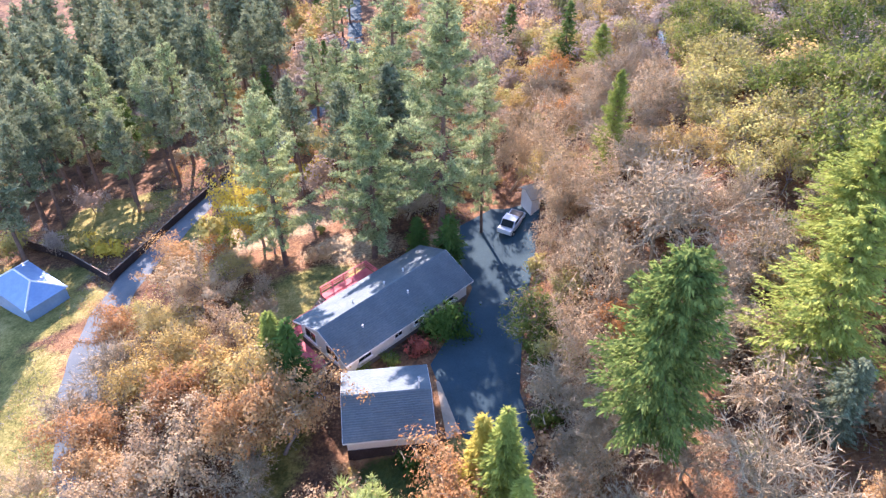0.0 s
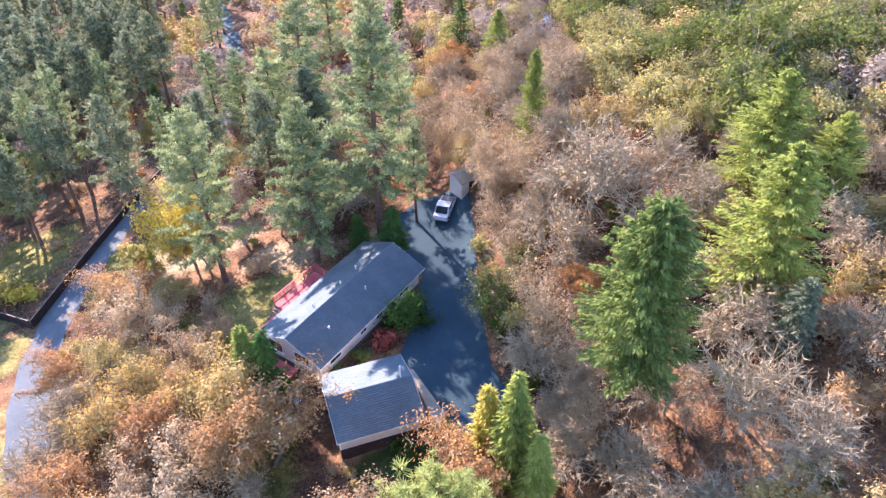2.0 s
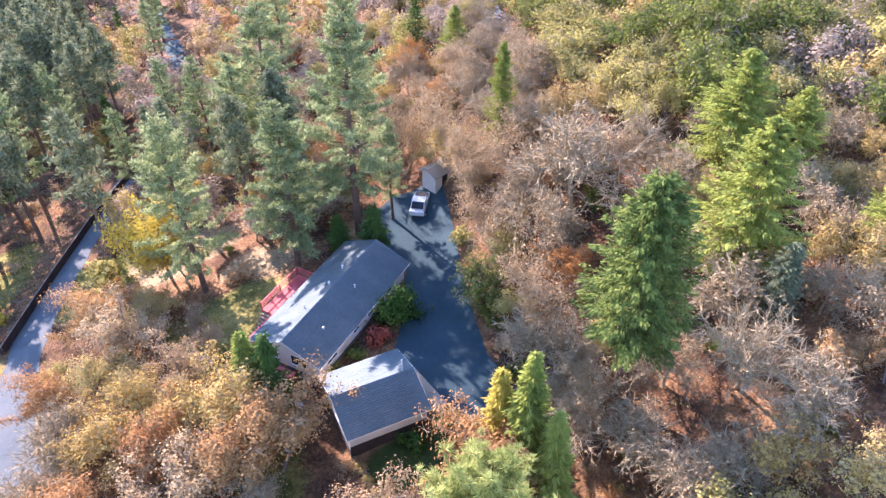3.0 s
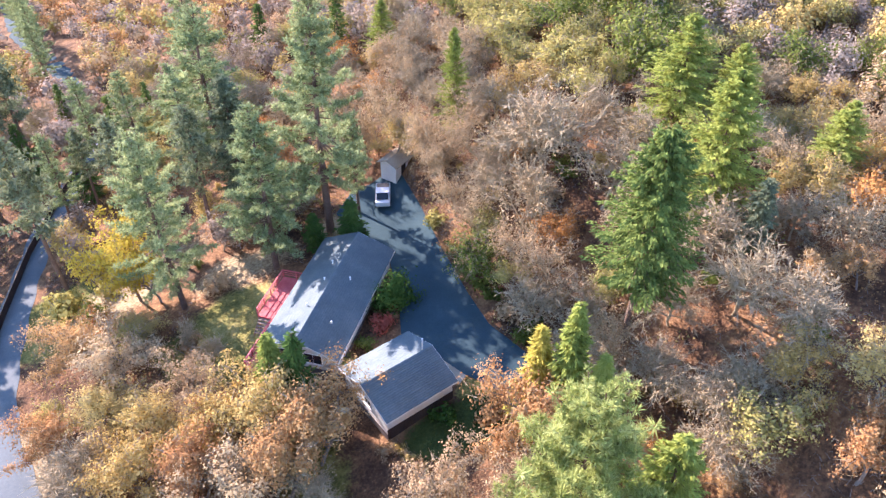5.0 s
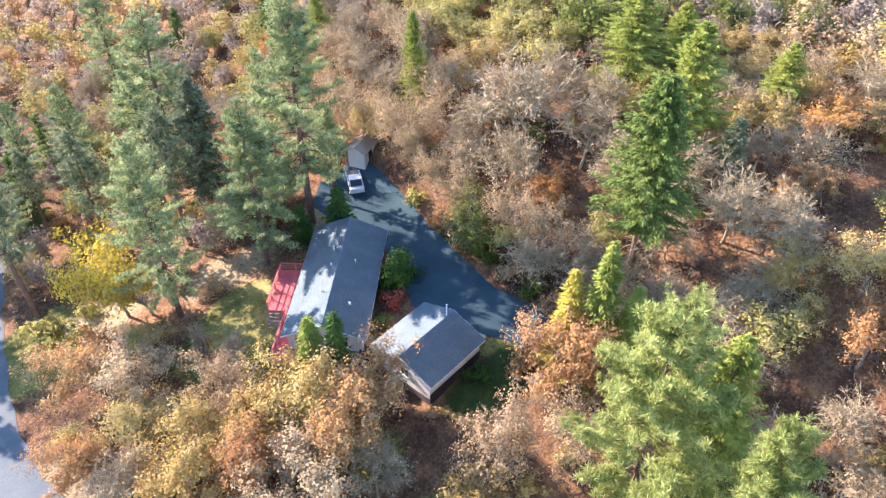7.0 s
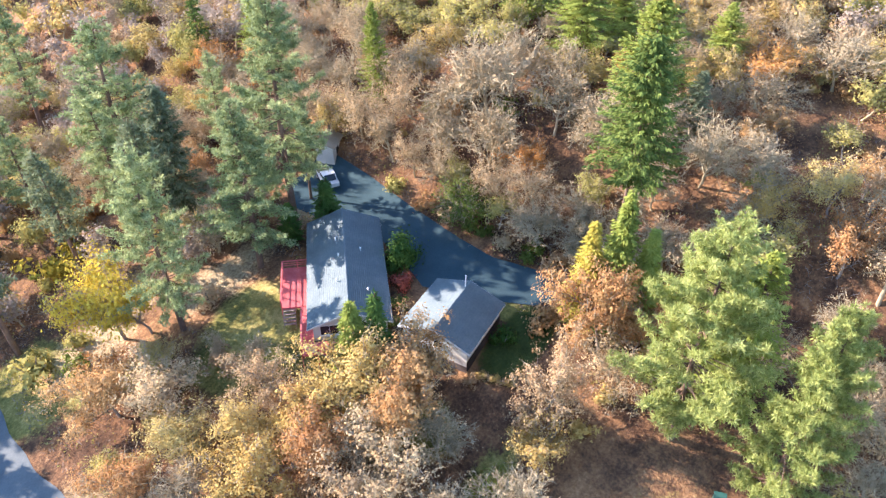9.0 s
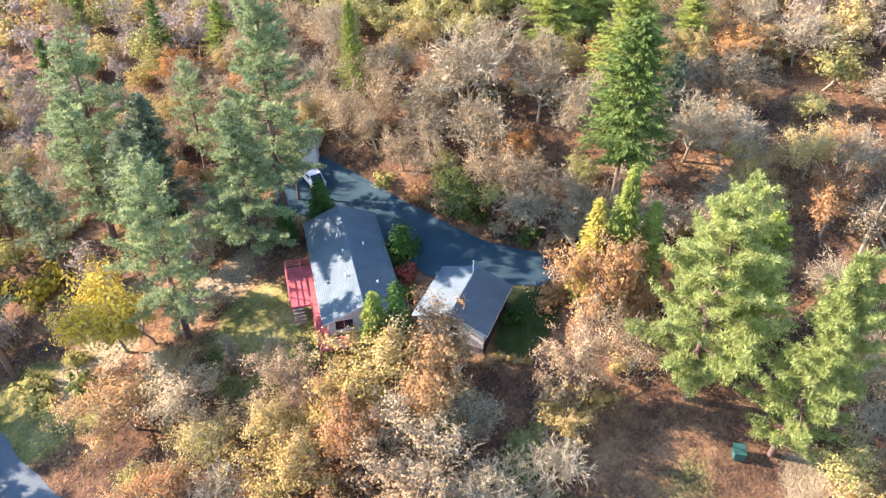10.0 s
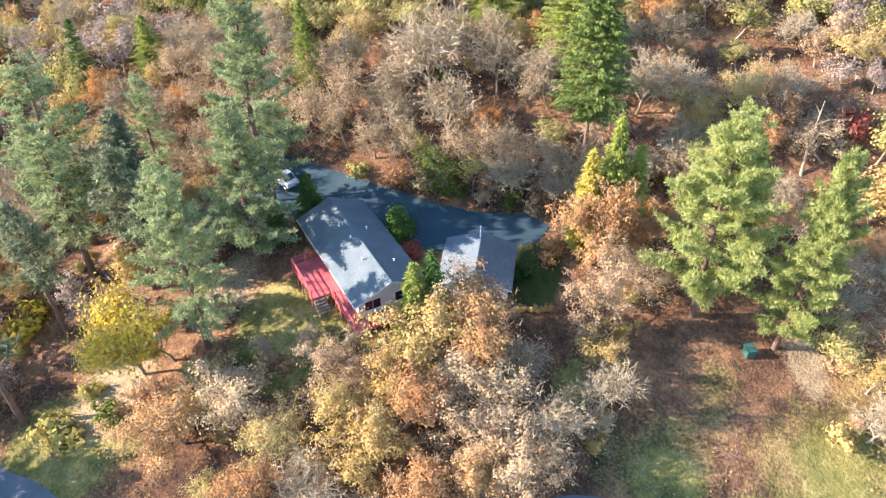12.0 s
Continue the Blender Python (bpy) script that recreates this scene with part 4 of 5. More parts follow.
def plant(proto, x, y, s, turn=None, tall=1.0, label="", group="", dz=0.0):
    """Set a copy of a plant on the terrain; the first one planted is the original."""
    turn = rnd.random() * 360 if turn is None else turn
    m = pose(x, y, float(ground_z(x, y)) + dz, 0, 0, turn) @ Matrix.Diagonal((s, s, s * tall, 1))
    if proto.name in used:
        ob = copy_thing(proto, m @ Matrix.Diagonal((*(1 / k for k in proto.scale), 1)))
    else:
        ob, _ = proto, used.add(proto.name)
        ob.matrix_world = m
    return tagged(ob, label, "", group or GROUPS.get(proto.name.split(".")[0], ""))


# one family of shapes for each kind
PINES = [pine("pine_tree", 20 + i, 22, NEEDLE_PINE, "tall ponderosa pine with open blue-green crown", 0.3, 0.19 + 0.02 * (i % 2), 0.52, 14, 0.9, 0.72) for i in range(4)]
HERO = [pine("pine_tree", 30 + i, 22, NEEDLE_PINE, "tall old ponderosa pine with clumped grey-green needles", (0.24, 0.2, 0.22)[i], (0.22, 0.245, 0.26)[i], (0.36, 0.46, 0.46)[i], 18, (0.54, 0.6, 0.72)[i], (0.78, 0.75, 0.62)[i]) for i in range(3)]
GROVE = [broadleaf("oak_tree", 105 + i, 9, (LEAF_RUST, LEAF_GOLD, LEAF_BROWN)[i], ("broad oak with dense rust and tan autumn leaves", "broad oak with dense golden tan autumn leaves", "broad oak with dense faded brown leaves")[i], density=(30, 29, 23)[i], size=0.112, clump=0.38, gaps=1.0) for i in range(3)]
PINES_FAR = [pine("pine_tree", 40 + i, 20, NEEDLE_WOODS, "pine with blue-green needles in the dense woods", 0.46, 0.18, 0.72, 11, 1.0, 0.7, thick=0.17) for i in range(3)]
LIGHT_PINES = [pine("pine_tree", 60 + i, 22, NEEDLE_LIGHT, "broad pine with bright yellow-green needles", (0.2, 0.14)[i], (0.27, 0.25)[i], 0.58, 44, 0.66, (0.5, 0.55)[i], inner=0.45, thick=0.07, rise0=-0.1) for i in range(2)]
FIRS = [fir("fir_tree", 70 + i, 20, (NEEDLE_FIR, NEEDLE_CEDAR, NEEDLE_CEDAR)[i], ("dense green fir with layered drooping boughs", "soft light green conifer on the hillside", "soft light green conifer on the hillside")[i], (0.26, 0.33, 0.33)[i], (0.33, 0.06, 0.06)[i], (0.42, 0.5, 0.5)[i], 34, (0.12, 0.05, 0.05)[i], 0.4, (12, 9, 9)[i], (0.52, 0.75, 0.75)[i]) for i in range(3)]
DARK_FIR = fir("fir_tree", 78, 18, NEEDLE_WOODS, "dark blue-green fir behind the pines", 0.2, 0.08, 0.5, 20, 0.1, 0.42, 9, 0.6)
FIRS_FAR = [fir("fir_tree", 80 + i, 16, NEEDLE_FIR, "green fir on the wooded slope", 0.22, 0.06, 0.8, 8, 0.25, 0.8, 6) for i in range(2)]
GOLD_CEDAR = fir("cedar_tree", 95, 9, NEEDLE_GOLD, "narrow yellowing young cedar beside the drive", 0.19, 0.03, 0.24, 12, -0.45, 0.28, 11, 0.95)
YEW = fir("yew_tree", 97, 5, NEEDLE_YEW, "dark green conical yew or shade-coloured cedar beside the house", 0.24, 0.03, 0.22, 9, -0.3, 0.3, 9)
CEDARS = [fir("cedar_tree", 90 + i, 11 + 5 * (i == 0), NEEDLE_CEDAR, "narrow bright green young cedar", (0.17, 0.16)[i], 0.03, 0.28, 14, -0.45, 0.36, 11, 0.95) for i in range(2)]
GOLD = [broadleaf("oak_tree", 100 + i, 9, LEAF_GOLD, "oak with golden autumn leaves", density=21 - 4 * (i % 2), size=0.118, clump=0.38, gaps=0.9) for i in range(4)]
ORANGE = [broadleaf("oak_tree", 115 + i, 9, LEAF_ORANGE, "oak with vivid orange autumn leaves", density=21, size=0.114, clump=0.36, gaps=0.9) for i in range(2)]
RUST = [broadleaf("oak_tree", 120 + i, 9, LEAF_RUST, "oak with rust-brown autumn leaves", density=21, size=0.114, clump=0.36, gaps=0.9) for i in range(3)]
BROWN = [broadleaf("ash_tree", 140 + i, 9, LEAF_BROWN, "ash tree with thin faded brown leaves", BARK_BARE, density=12, size=0.1, clump=0.44) for i in range(4)]
GREEN = [broadleaf("madrone_tree", 160 + i, 11, LEAF_GREEN, "evergreen madrone with bright green leaves", density=10, clump=0.42, size=0.19) for i in range(2)]
OLIVE = [broadleaf("maple_tree", 170 + i, 9, LEAF_OLIVE, "maple with yellow-green autumn leaves", density=11, size=0.155, clump=0.42) for i in range(2)]
YELLOW = [broadleaf("maple_tree", 175 + i, 8, LEAF_YELLOW, "maple with bright yellow autumn leaves", density=19, size=0.13, clump=0.42) for i in range(2)]
BARE = [bare_tree("bare_tree", 180 + i, 9, "leafless oak with pale lichen-covered branches", leaves=LEAF_BROWN, density=(2, 4, 0, 2)[i]) for i in range(4)]
LOWFAR = [broadleaf(("oak_tree", "alder_tree", "oak_tree", "alder_tree", "alder_tree")[i], 200 + i, 9, (LEAF_GOLD, LEAF_PALE, LEAF_BROWN, LEAF_PALE, LEAF_OLIVE)[i], ("oak with golden leaves on the far slope", "faded brown alder on the far slope", "pale brown oak on the far slope", "pale thin-leaved alder on the far slope", "olive-leaved alder on the far slope")[i], BARK_BARE, 21, 0.2, 0.55, 2, (7, 6)) for i in range(5)]
FARTREES = [broadleaf("oak_tree", 240 + i, 9, m, "far oak", BARK_BARE, 10, 0.38, 0.66, 1, (12,)) for i, m in enumerate((LEAF_PALE, LEAF_PALE, LEAF_RUST, LEAF_BROWN, LEAF_OLIVE, LEAF_PALE, LEAF_GOLD))]
FARPINES = [pine("pine_tree", 250 + i, 20, NEEDLE_WOODS, "far pine", 0.28, 0.18, 1.05, 5, 1.4, 0.7, thick=0.26) for i in range(2)]
SHRUBS = [shrub("shrub", 220 + i, m, t) for i, (m, t) in enumerate(((LEAF_BROWN, "low brown autumn shrub among fallen leaves"), (LEAF_GOLD, "low golden autumn shrub on the slope"), (LEAF_GREEN, "low green shrub on leafy ground"), (LEAF_YELLOW, "low bright yellow shrub"), (LEAF_DARK, "clipped dark green round shrub"), (LEAF_RED, "small red-leaved shrub beside the house"), (LEAF_RUST, "low rust-coloured shrub in the undergrowth"), (LEAF_OLIVE, "low olive-green shrub beside the trees")))]
SHRUB = dict(zip("brown gold green yellow dark red rust olive".split(), SHRUBS))

# trees that stand out, each at its own place: kind, x, y, height
taken = []


def stand(proto, base_h, x, y, h, wide=1.0, **kw):
    s = h / base_h
    plant(proto, x, y, s * wide, tall=1 / wide, **kw)
    taken.append((x, y, 0.12 * h + 1.2))


for p, x, y, h, w in ((0, -0.2, 65.6, 30, 1.0), (1, -8.0, 63.3, 20.5, 1.15), (2, -18.6, 64.0, 22, 0.95)):
    stand(HERO[p], 22, x, y, h, w)
# the last seven, along the lane, are added to cast shade on it
for p, x, y, h, w in ((3, -6.0, 87.3, 25, 1.3), (0, -11, 83.8, 20, 1.35), (1, -15.6, 98.4, 17, 1.1), (2, -0.5, 124, 22, 1.1), (3, -21, 107, 16, 1.1), (2, 4.5, 67.5, 14, 0.9), (1, 5, 84, 17, 1.0), (3, -27, 93, 15, 1.0), (1, -43.2, 95.5, 20, 0.9), (0, -40.7, 99, 22, 0.85), (2, -51, 97.5, 21, 0.9), (3, -46.5, 88, 17, 0.9), (0, -58, 96, 20, 0.9), (2, -36, 106, 20, 0.9), (1, -23.5, 163, 17, 1.0), (2, -23, 175, 19, 1.0), (0, -24.5, 186, 18, 1.0), (3, -25, 198, 19, 1.0), (1, -26, 210, 18, 1.0), (2, -26, 222, 19, 1.0), (0, -24, 152, 16, 1.0)):
    stand(PINES[p], 22, x, y, h, w)
# pines added to the woods up-sun, to shade the road and outbuilding
for i, (x, y, h) in enumerate(((-38, 109, 21), (-47.5, 105, 22), (-53, 91, 20), (-42, 116, 21), (-30, 122, 20), (-63, 97, 20), (-55.5, 83, 18), (-40.8, 92, 18), (-44.5, 84.5, 16), (-60, 86, 18), (-57.5, 91, 20))):
    stand(PINES_FAR[i % 3], 20, x, y, h, 1.05)
for p, x, y, h, w in ((0, -3.8, 17.0, 22.8, 0.95), (1, -5.6, 9.1, 21.5, 0.8)):
    stand(LIGHT_PINES[p], 22, x, y, h, w)
for p, x, y, h, w in ((0, 13.6, 30.8, 21.6, 0.84), (1, 33, 46.8, 12.5, 1.35), (2, 25.9, 35.0, 15, 1.15), (1, 1.2, 14.8, 18, 0.8), (2, 18.2, 67.8, 13.4, 0.62), (1, 22, 94.5, 9, 1.1), (2, 37.5, 43.5, 9, 1.3)):
    stand(FIRS[p], 20, x, y, h, w)
stand(DARK_FIR, 18, -6.6, 78.2, 18.6)
for p, x, y, h, w in ((0, 3.6, 27.0, 16.7, 1.0), (1, -15.0, 42.8, 10.6, 1.25), (1, 4.6, 24.6, 13, 1.0)):
    stand(CEDARS[p], (16, 11)[p], x, y, h, w)
for x, y, h in ((0.6, 60.6, 6.6), (-3.1, 63.2, 5)):
    stand(YEW, 5, x, y, h, 1.25)
# second cedar of the pair; the dark yew needles paint in its shade
stand(YEW, 5, -13.3, 41.5, 10.4, 0.75)
stand(GOLD_CEDAR, 9, 2.4, 29.2, 13.1, 0.95)


def crown(kind, rows):
    """Broad trees of one kind, each by its place, crown width and height; the shapes take turns."""
    for i, (x, y, width, h) in enumerate(rows):
        stand(kind[i % len(kind)], 9, x, y, h, width / 8.3 * 9 / h)


# the hillside above the drive
crown([BARE[0], BARE[1], BARE[3]], [(9.9, 38.6, 7.6, 6), (22.3, 33, 8.5, 7.5), (22.2, 20.1, 8, 6.5), (12.2, 25.2, 7.4, 6), (14.2, 21.6, 7, 5.5), (16.6, 28.6, 6.8, 5.5), (19.6, 51.5, 12, 11), (20.8, 43, 8.4, 8), (29, 27.8, 5.4, 5),
             (40.2, 18.5, 9, 7), (19.7, 36.1, 5.6, 6), (16.2, 19.2, 6.6, 5.5), (12, 8.3, 5.4, 5), (13.4, 47.5, 8, 10.5), (12.9, 34.6, 5.6, 5), (9.6, 33.2, 4.6, 4.5), (10.4, 28.8, 6.4, 6.5), (11, 33.2, 5, 6), (26.5, 45, 6.5, 7)])
stand(BARE[2], 9, 20.5, 25.6, 8.5)
crown(BROWN, [(12.2, 29.2, 5, 7.6), (12.4, 45.2, 6, 6), (24, 51, 6.2, 7), (14.4, 67.2, 7, 9), (18.4, 64.6, 7, 8), (11.9, 56.6, 5.6, 7), (24.8, 37.2, 5, 6), (12.6, 60.5, 6, 9), (13, 65, 6, 8), (14, 72, 7, 8), (11.3, 51.5, 5.6, 7)])
crown(GOLD, [(18.4, 17.3, 5.6, 6), (21.8, 13.4, 6.8, 7), (42.6, 13.8, 6.6, 6.5), (31.5, 1.8, 8, 7), (11.8, 71.6, 6.5, 8), (33.2, 28.8, 5.6, 6)])
crown(RUST, [(26.2, 23.6, 4.6, 4.5), (16.7, 10.4, 7, 8), (28.4, 20.6, 4.6, 4.5), (25, 11.2, 5.5, 5.5)])
crown(ORANGE, [(15.5, 43, 5.6, 5.5), (36.2, 25, 8.4, 6.5), (16.5, 99.5, 6.8, 7), (9.2, 22, 3.8, 4)])
crown([GREEN[0]], [(9.9, 46.4, 6.2, 5.8)])
crown(OLIVE, [(11.2, 49.6, 5.4, 6.4), (10.2, 43.4, 4.8, 5.4), (28.8, 14.3, 5.2, 4.6), (32.2, 56, 4, 7), (33, 74, 9, 8), (35.5, 80, 9, 8)])
crown(GREEN, [(41, 72, 10, 9), (45, 78, 10, 9.5), (38, 55, 8, 9), (44, 62, 9, 10), (47, 69, 9, 9)])
stand(FIRS[2], 20, 36.4, 30.5, 9, 1.2)
stand(DARK_FIR, 18, 25.3, 29.2, 8, 1.3)
# the tan oak beside the garage's lawn
crown([GROVE[2]], [(-8.6, 26.2, 7.2, 9)])
# the oak grove between house and road
TAN, GILT, DUN = GROVE
crown([TAN], [(-14, 36.6, 9.4, 9.8), (-23.4, 39.2, 9, 8.6), (-17.4, 35.2, 8.8, 9.6), (-30.2, 37.8, 8, 7.6), (-28.9, 60.6, 8, 7.6), (-33, 51.2, 6.8, 6.4)])
crown([GILT], [(-16.4, 40.6, 9.4, 9.8), (-27.7, 42.6, 8, 7.6), (-25.2, 46.6, 7.2, 7), (-29.2, 51.4, 7, 6.6), (-24, 61.4, 5, 5), (-20.6, 43, 7, 7.4)])
crown([DUN], [(-21.6, 33.6, 8.4, 7.6), (-21, 48.2, 6.6, 6.6), (-26.6, 56.6, 8.4, 7.4), (-25.2, 34.4, 7.6, 7)])
crown([DUN, TAN], [(-26.6, 30, 7.6, 7.6), (-28.8, 33.4, 7, 7.6)])
crown(BARE, [(-22, 28.6, 7, 6.4), (-17, 31.8, 6, 6), (-32.4, 45.4, 7, 6), (-34.4, 41.5, 6.4, 6.5), (-20.2, 37.4, 6, 7.4), (-29.8, 47, 5, 5.6), (-18.6, 52.4, 3.2, 4.5), (-19.4, 56.8, 2.6, 4)])
stand(YELLOW[0], 8.5, -22.4, 69.2, 12.6, 0.82)
stand(YELLOW[1], 8.5, -20.6, 66.8, 8, 0.95)
# added north of the drive so that their shadows darken its far end
crown(BROWN, [(8.6, 77, 6, 11), (13.2, 76, 6, 10), (4.6, 77.5, 6, 11)])
stand(TAN, 9, 0.9, 26.0, 12.5, 0.74)
stand(TAN, 9, 1.6, 23.4, 8, 0.9)

# bushes
ROUND = shrub("shrub", 231, LEAF_DARK, "dense round dark green shrub by the house", 3800, 0.055, (1, 1, 0.9))
plant(ROUND, 0.4, 49.7, 2.5)
taken.append((0.5, 49.8, 3))
for n, x, y, s in (("red", -2.5, 47.6, 1.3), ("olive", -30.6, 73.6, 2.6), ("yellow", -19.5, 86.9, 2.8), ("green", -5.2, 46.0, 1.0), ("green", -7.3, 44.6, 0.8), ("dark", -3.0, 34.4, 1.3), ("brown", -8.8, 34.2, 0.8),
                   ("green", -28, 69.5, 1.6), ("olive", -25.5, 73.5, 1.4), ("brown", -14.5, 64.5, 1.4), ("olive", -47, 75, 2.6), ("yellow", -44, 73, 2.0), ("rust", 0.5, 32.4, 1.4), ("rust", 2.6, 32.2, 1.3), ("green", 8.7, 38.2, 1.5), ("green", 9.0, 45, 1.6), ("rust", 9.2, 53.2, 1.3), ("brown", 9.4, 49.6, 1.6), ("brown", 8.8, 41.6, 1.4), ("brown", 9.0, 35.6, 1.5), ("olive", 10.2, 58.4, 1.6), ("red", 20.5, 1.8, 2.4), ("dark", 4.6, 25.6, 1.6)):
    plant(SHRUB[n], x, y, s)
    taken.append((x, y, s))


plant(SHRUB["brown"], -20.1, 55.8, 1.7)


def snag():
    """A pale dead trunk leaning on the slope."""
    V, F = [], []
    tube(V, F, [(0, 0, -0.5), (0.7, 0.1, 2.6), (1.9, -0.2, 5.4), (2.6, -0.4, 8.0)], [0.2, 0.16, 0.11, 0.04], 7)
    for a, b in (((1.3, 0, 4.0), (2.2, 1.0, 4.9)), ((1.9, -0.2, 5.4), (1.5, -1.2, 6.4)), ((2.2, -0.3, 6.6), (3.2, 0.2, 7.2))):
        tube(V, F, [a, b], [0.07, 0.02], 4)
    e = empty("dead_tree", pose(15.8, 6.5, float(ground_z(15.8, 6.5))), "leaning pale dead tree trunk on the slope", "tree")
    t = new("trunk", flat_mesh("trunk", np.array(V), np.array(F), BARK_BARE, True))
    t.parent = e
    taken.append((15.8, 6.5, 1.5))


snag()
# a dry hedge from the garage's corner
for k in range(9):
    plant(SHRUB["gold" if k % 3 else "brown"], -7.95 + 0.13 * k, 34.7 - 0.46 * k, 0.42 + 0.05 * (k % 2))
# the woods: kinds by where they grow
CLEAR = [(-15, 60, 8.5, 10, 20), (-8, 31, 8, 5, 8), (-9, 14, 16, 9, -20), (-50, 42, 15, 20, 0), (-32, 8, 18, 19, 0), (-50, 63, 8, 7, 0), (-5, 52, 6, 11, -46), (-5, 39, 6, 6, 0), (-4, 46, 6, 5, 0), (3.8, 52, 6, 22, 0), (25.5, 24.5, 4, 4.6, 0), (-24, 54, 3.5, 4, 0), (-17.5, 58.5, 4, 4.5, 0), (-24, 73, 10, 7.5, 30), (-33, 68, 5, 7, 0), (-20.5, 53, 5, 5, 0), (-45, 76, 7, 7, 0), (2, 66, 8, 4, 0), (-15, 40, 4, 9, 0), (33, 10, 9, 3, 20), (33, 18, 6, 4, 20)]


def open_ground(x, y):
    if min(float(near_line(np.array(x), np.array(y), ROAD)) - 4.2, float(near_line(np.array(x), np.array(y), GULLY)) - 1.7, float(near_line(np.array(x), np.array(y), LANE)) - 4.5, float(near_line(np.array(x), np.array(y), TRACK)) - 2.0) < 0:
        return True
    if bool(inside(np.array(x), np.array(y), DRIVE)):
        return True
    return any(float(blob(x, y, *c)) < 1 for c in CLEAR)


def pick(x, y, far):
    """What grows at a spot: prototype, its own height, height wanted."""
    u = rnd.random()
    pines = x < -9 - 0.36 * (y - 70) and y > 68 or x < -40
    if far > 88:
        if pines and u < 0.55:
            return rnd.choice(FARPINES), 20, rnd.uniform(13, 22)
        if u < 0.03:
            return rnd.choice(FIRS_FAR), 16, rnd.uniform(7, 12)
        if u < 0.07 and y > 70:
            return rnd.choice(FARPINES), 20, rnd.uniform(9, 16)
        return rnd.choice(FARTREES), 9, rnd.uniform(5, 8.5)
    if pines:                                             # pine woods to the north and west
        if u < 0.3:
            return rnd.choice(PINES_FAR), 20, rnd.uniform(13, 22)
        if u < 0.33:
            return rnd.choice(FIRS_FAR), 16, rnd.uniform(8, 12)
        return rnd.choice(LOWFAR), 9, rnd.uniform(4, 7)
    if x > 29 and 30 < y < 112 and u < (0.62 if y > 58 else 0.22):               # evergreen shoulder of the hill
        return rnd.choice(((rnd.choice(GREEN), 11, rnd.uniform(6, 9)), (rnd.choice(GREEN), 11, rnd.uniform(6, 10)), (rnd.choice(OLIVE), 9, rnd.uniform(5, 8))))
    if far > 52:
        if u < 0.04:
            return rnd.choice(FIRS_FAR), 16, rnd.uniform(7, 12)
        if u < 0.22:
            return rnd.choice(BARE), 9, rnd.uniform(5, 8)
        return rnd.choice(LOWFAR), 9, rnd.uniform(4.5, 8)
    if u < 0.36:
        return rnd.choice(BARE), 9, rnd.uniform(4.5, 7.5)
    if u < 0.58:
        return rnd.choice(BROWN), 9, rnd.uniform(5, 8.5)
    if u < 0.7:
        return rnd.choice(GOLD), 9, rnd.uniform(4.5, 6.5)
    if u < 0.78:
        return rnd.choice(ORANGE), 9, rnd.uniform(3.5, 6)
    if u < 0.9:
        return rnd.choice(RUST), 9, rnd.uniform(4, 7)
    return rnd.choice(OLIVE), 9, rnd.uniform(4, 7)


def in_view(x, y):
    """The part of the hillside that the flight looks over."""
    if x < -30 and y < -2 * x - 58 or y < -3 or x > 96 or x > 66 and y < 2 * (x - 70):
        return False
    return y < 298 - 2.1 * max(0, x - 10)


step = 4.2
distant = {}
for j in range(int(306 / step)):
    for i in range(int(235 / step)):
        x, y = -110 + (i + (j % 2) * 0.5 + rnd.uniform(-0.42, 0.42)) * step, -6 + (j + rnd.uniform(-0.42, 0.42)) * step
        if not in_view(x, y):
            continue
        if open_ground(x, y) or any((x - a) ** 2 + (y - b) ** 2 < (c + 0.8) ** 2 for a, b, c in taken):
            continue
        far = math.hypot(x + 5, y - 48)
        if far > 88 and rnd.random() < (0.2 if far < 140 else 0.6):
            continue
        proto, h0, h = pick(x, y, far)
        s = h / h0
        w = rnd.uniform(0.95, 1.3)
        if far > 88:
            distant.setdefault(proto.name, (proto, []))[1].append((x, y, s * w, s))
        else:
            plant(proto, x, y, s * w, tall=1 / w)


def joined(proto, spots):
    """One mesh of many copies of a plant, for woods too far off to tell apart."""
    e = None
    for child in proto.children:
        me = child.data
        n, k = len(me.vertices), len(me.polygons[0].vertices)
        co, idx = np.empty(n * 3, np.float32), np.empty(len(me.loops), np.int32)
        me.vertices.foreach_get("co", co), me.loops.foreach_get("vertex_index", idx)
        co, idx = co.reshape(-1, 3), idx.reshape(-1, k)
        V, F = [], []
        for q, (x, y, w, s) in enumerate(spots):
            a = q * 2.399
            c, d = math.cos(a), math.sin(a)
            V.append(np.stack([x + w * (c * co[:, 0] - d * co[:, 1]), y + w * (d * co[:, 0] + c * co[:, 1]), float(ground_z(x, y)) + s * co[:, 2]], 1))
            F.append(idx + q * n)
        ob = new("far_woods", flat_mesh("far_woods", np.concatenate(V), np.concatenate(F), me.materials[0], "trunk" in child.name))
        tagged(ob, "dense far woods of autumn oaks and evergreens", "woods", "", "stuff")


for proto, spots in distant.values():
    joined(proto, spots)
# undergrowth along the edges
for k in range(380):
    x, y = rnd.uniform(-45, 50), rnd.uniform(2, 110)
    if open_ground(x, y) and rnd.random() < 0.985:
        continue
    if inside(np.array(x), np.array(y), DRIVE) or float(blob(x, y, -5, 52, 6, 11, -46)) < 1 or float(blob(x, y, -5, 39, 6, 6)) < 1 or float(blob(x, y, -4, 46, 6, 5)) < 1 or float(near_line(np.array(x), np.array(y), ROAD)) < 3.5:
        continue
    n = rnd.choices("brown gold green rust olive".split(), (8, 4, 1.5, 4, 2.5))[0]
    plant(SHRUB[n], x, y, rnd.uniform(0.6, 1.5))


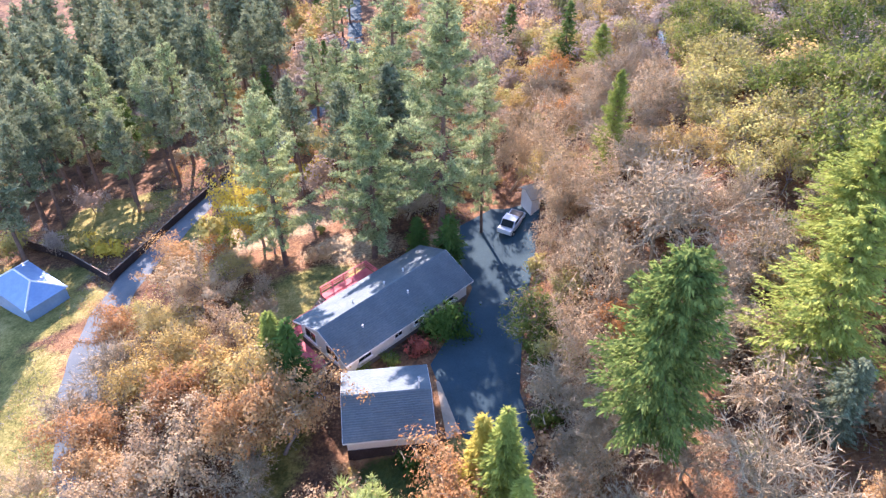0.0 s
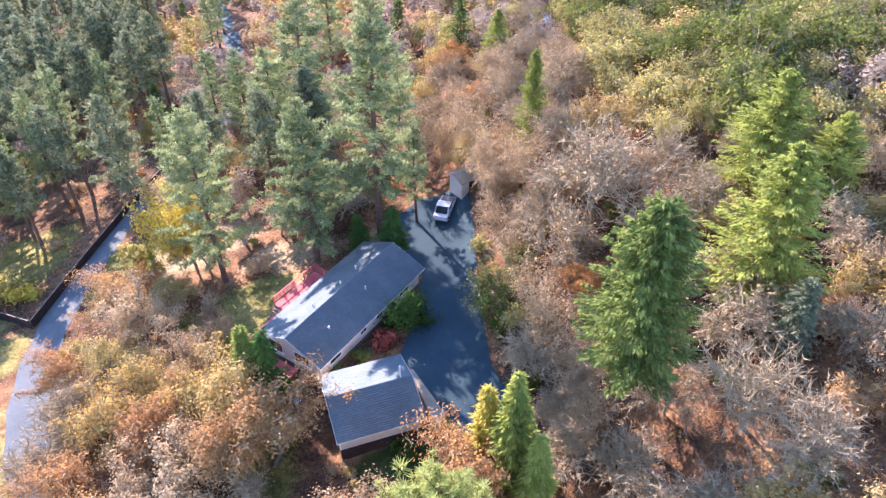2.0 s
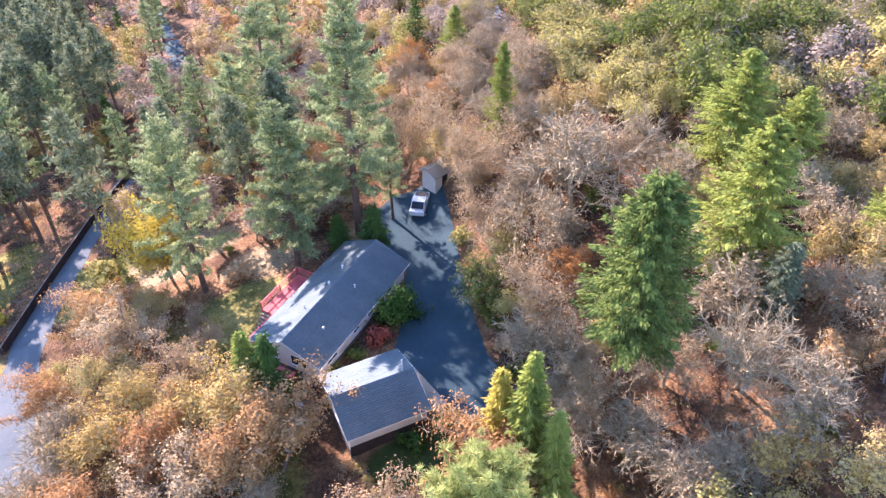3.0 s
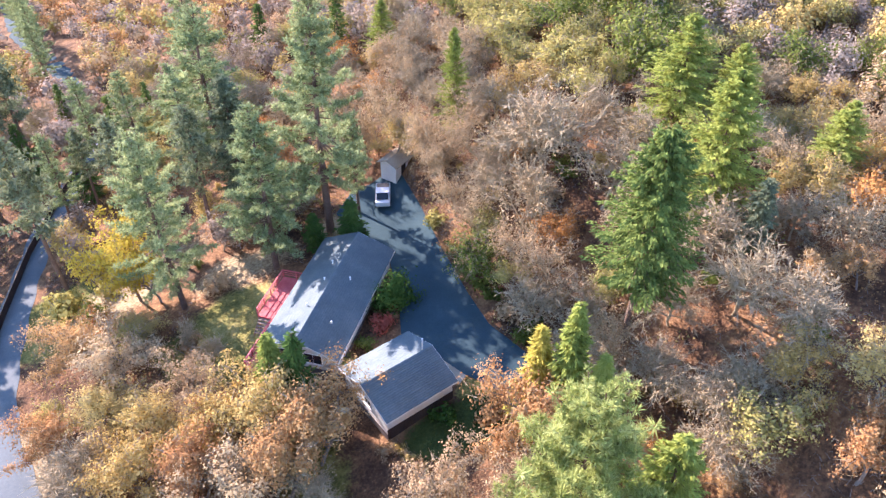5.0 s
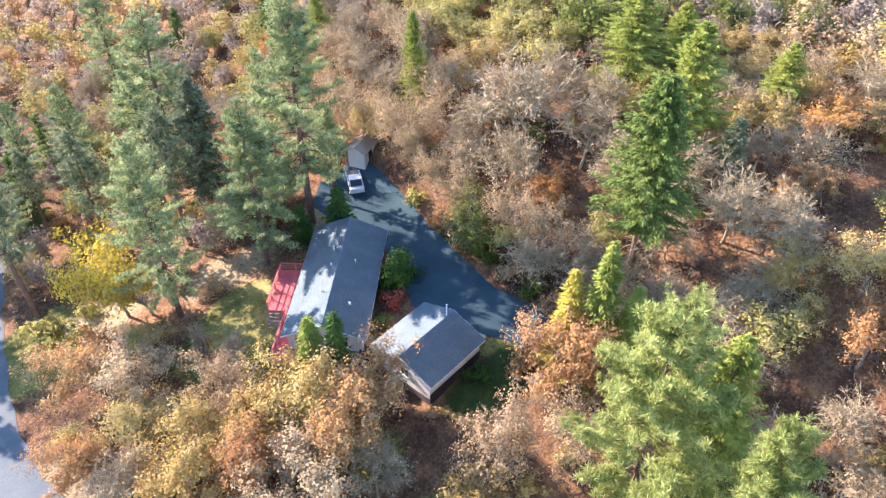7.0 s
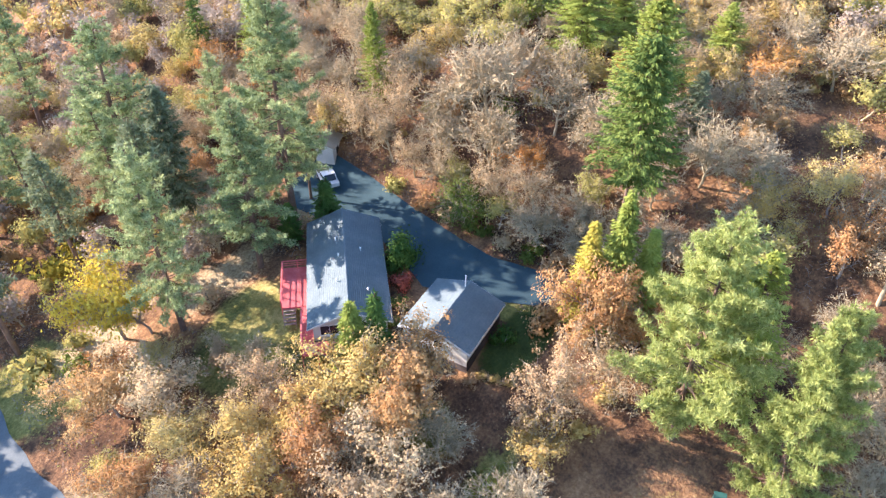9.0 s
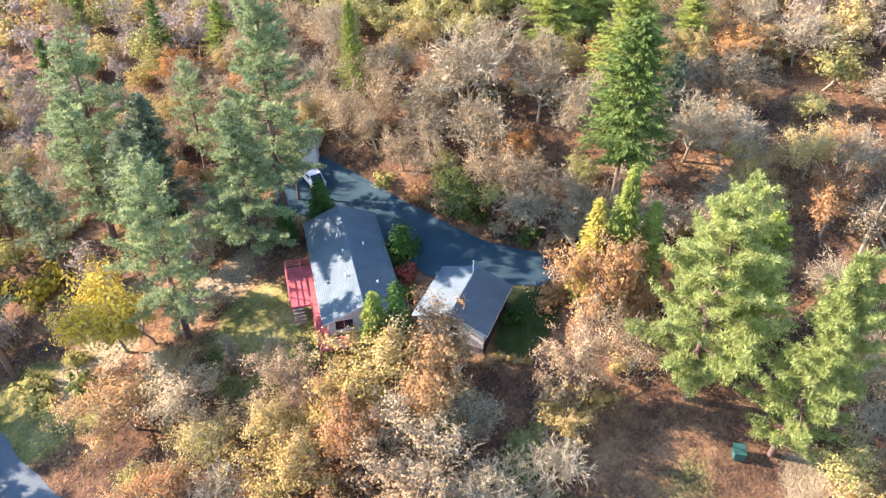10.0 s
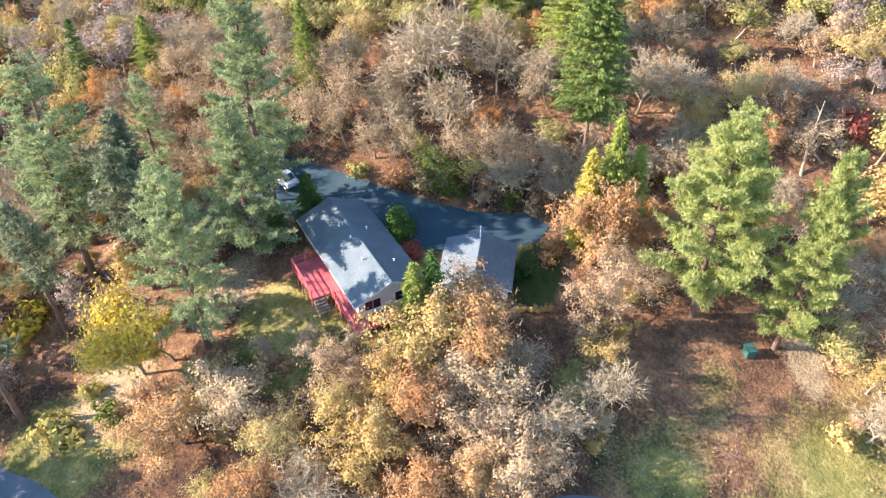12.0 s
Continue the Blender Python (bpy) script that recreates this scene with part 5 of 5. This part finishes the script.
def undergrowth(name, n, mat, label, size, seed, leafy):
    """Low brush and fallen twigs over the open woodland floor."""
    r = np.random.default_rng(seed)
    x, y = r.uniform(-45, 62, n), r.uniform(-2, 115, n)
    keep = (fbm(x, y, 0.22, seed) > -0.25) & (near_line(x, y, ROAD) > 3.2) & ~inside(x, y, DRIVE) & (near_line(x, y, [(-11, 47), (0, 57)]) > 5.5) & (near_line(x, y, [(-8, 39), (-2, 39)]) > 4.6) & (near_line(x, y, [(-10, 30), (0, 31)]) > 4) & (near_line(x, y, [(-13, 29), (-9, 12)]) > 7.5) & (near_line(x, y, [(-18, 52), (-12, 60)]) > 6.5) & (near_line(x, y, [(-28, 70), (-8, 68)]) > 4.5) & (near_line(x, y, [(-3, 45), (-8, 44)]) > 4) & (near_line(x, y, [(-20, 8), (-6, 4)]) > 5)
    x, y = x[keep], y[keep]
    h = 0.05 + 0.6 * r.random(len(x)) ** 2
    C = np.stack([x, y, ground_z(x, y) + h * (1 if leafy else 0.3)], 1)
    if leafy:
        V, F = leaf_cards(C, size, r)
    else:
        D = r.normal(size=(len(x), 3)) * np.array([1, 1, 0.5]) + np.array([0, 0, 0.6])
        D /= np.linalg.norm(D, axis=1)[:, None]
        V, F = spikes(C, D, size * (0.6 + 0.8 * r.random(len(x))), 0.03, r)
    tagged(new(name, flat_mesh(name, V, F, mat)), label, "undergrowth", "", "stuff")


undergrowth("brush", 60000, BARK_OAK, "low twiggy brush over the woodland floor", 0.7, 1, False)
undergrowth("fallen_leaves", 40000, LEAF_RUST, "loose fallen leaves and low plants", 0.11, 2, True)
undergrowth("low_weeds", 30000, LEAF_OLIVE, "low olive weeds in the leaf litter", 0.13, 4, True)
for fam in (PINES, HERO, GROVE, PINES_FAR, LIGHT_PINES, FIRS, FIRS_FAR, CEDARS, [GOLD_CEDAR], GOLD, RUST, BROWN, GREEN, OLIVE, YELLOW, ORANGE, [YEW, DARK_FIR], FARTREES, FARPINES, BARE, LOWFAR, SHRUBS):
    for p in fam:
        if p.name not in used:
            for o in (*p.children_recursive, p):
                bpy.data.objects.remove(o)
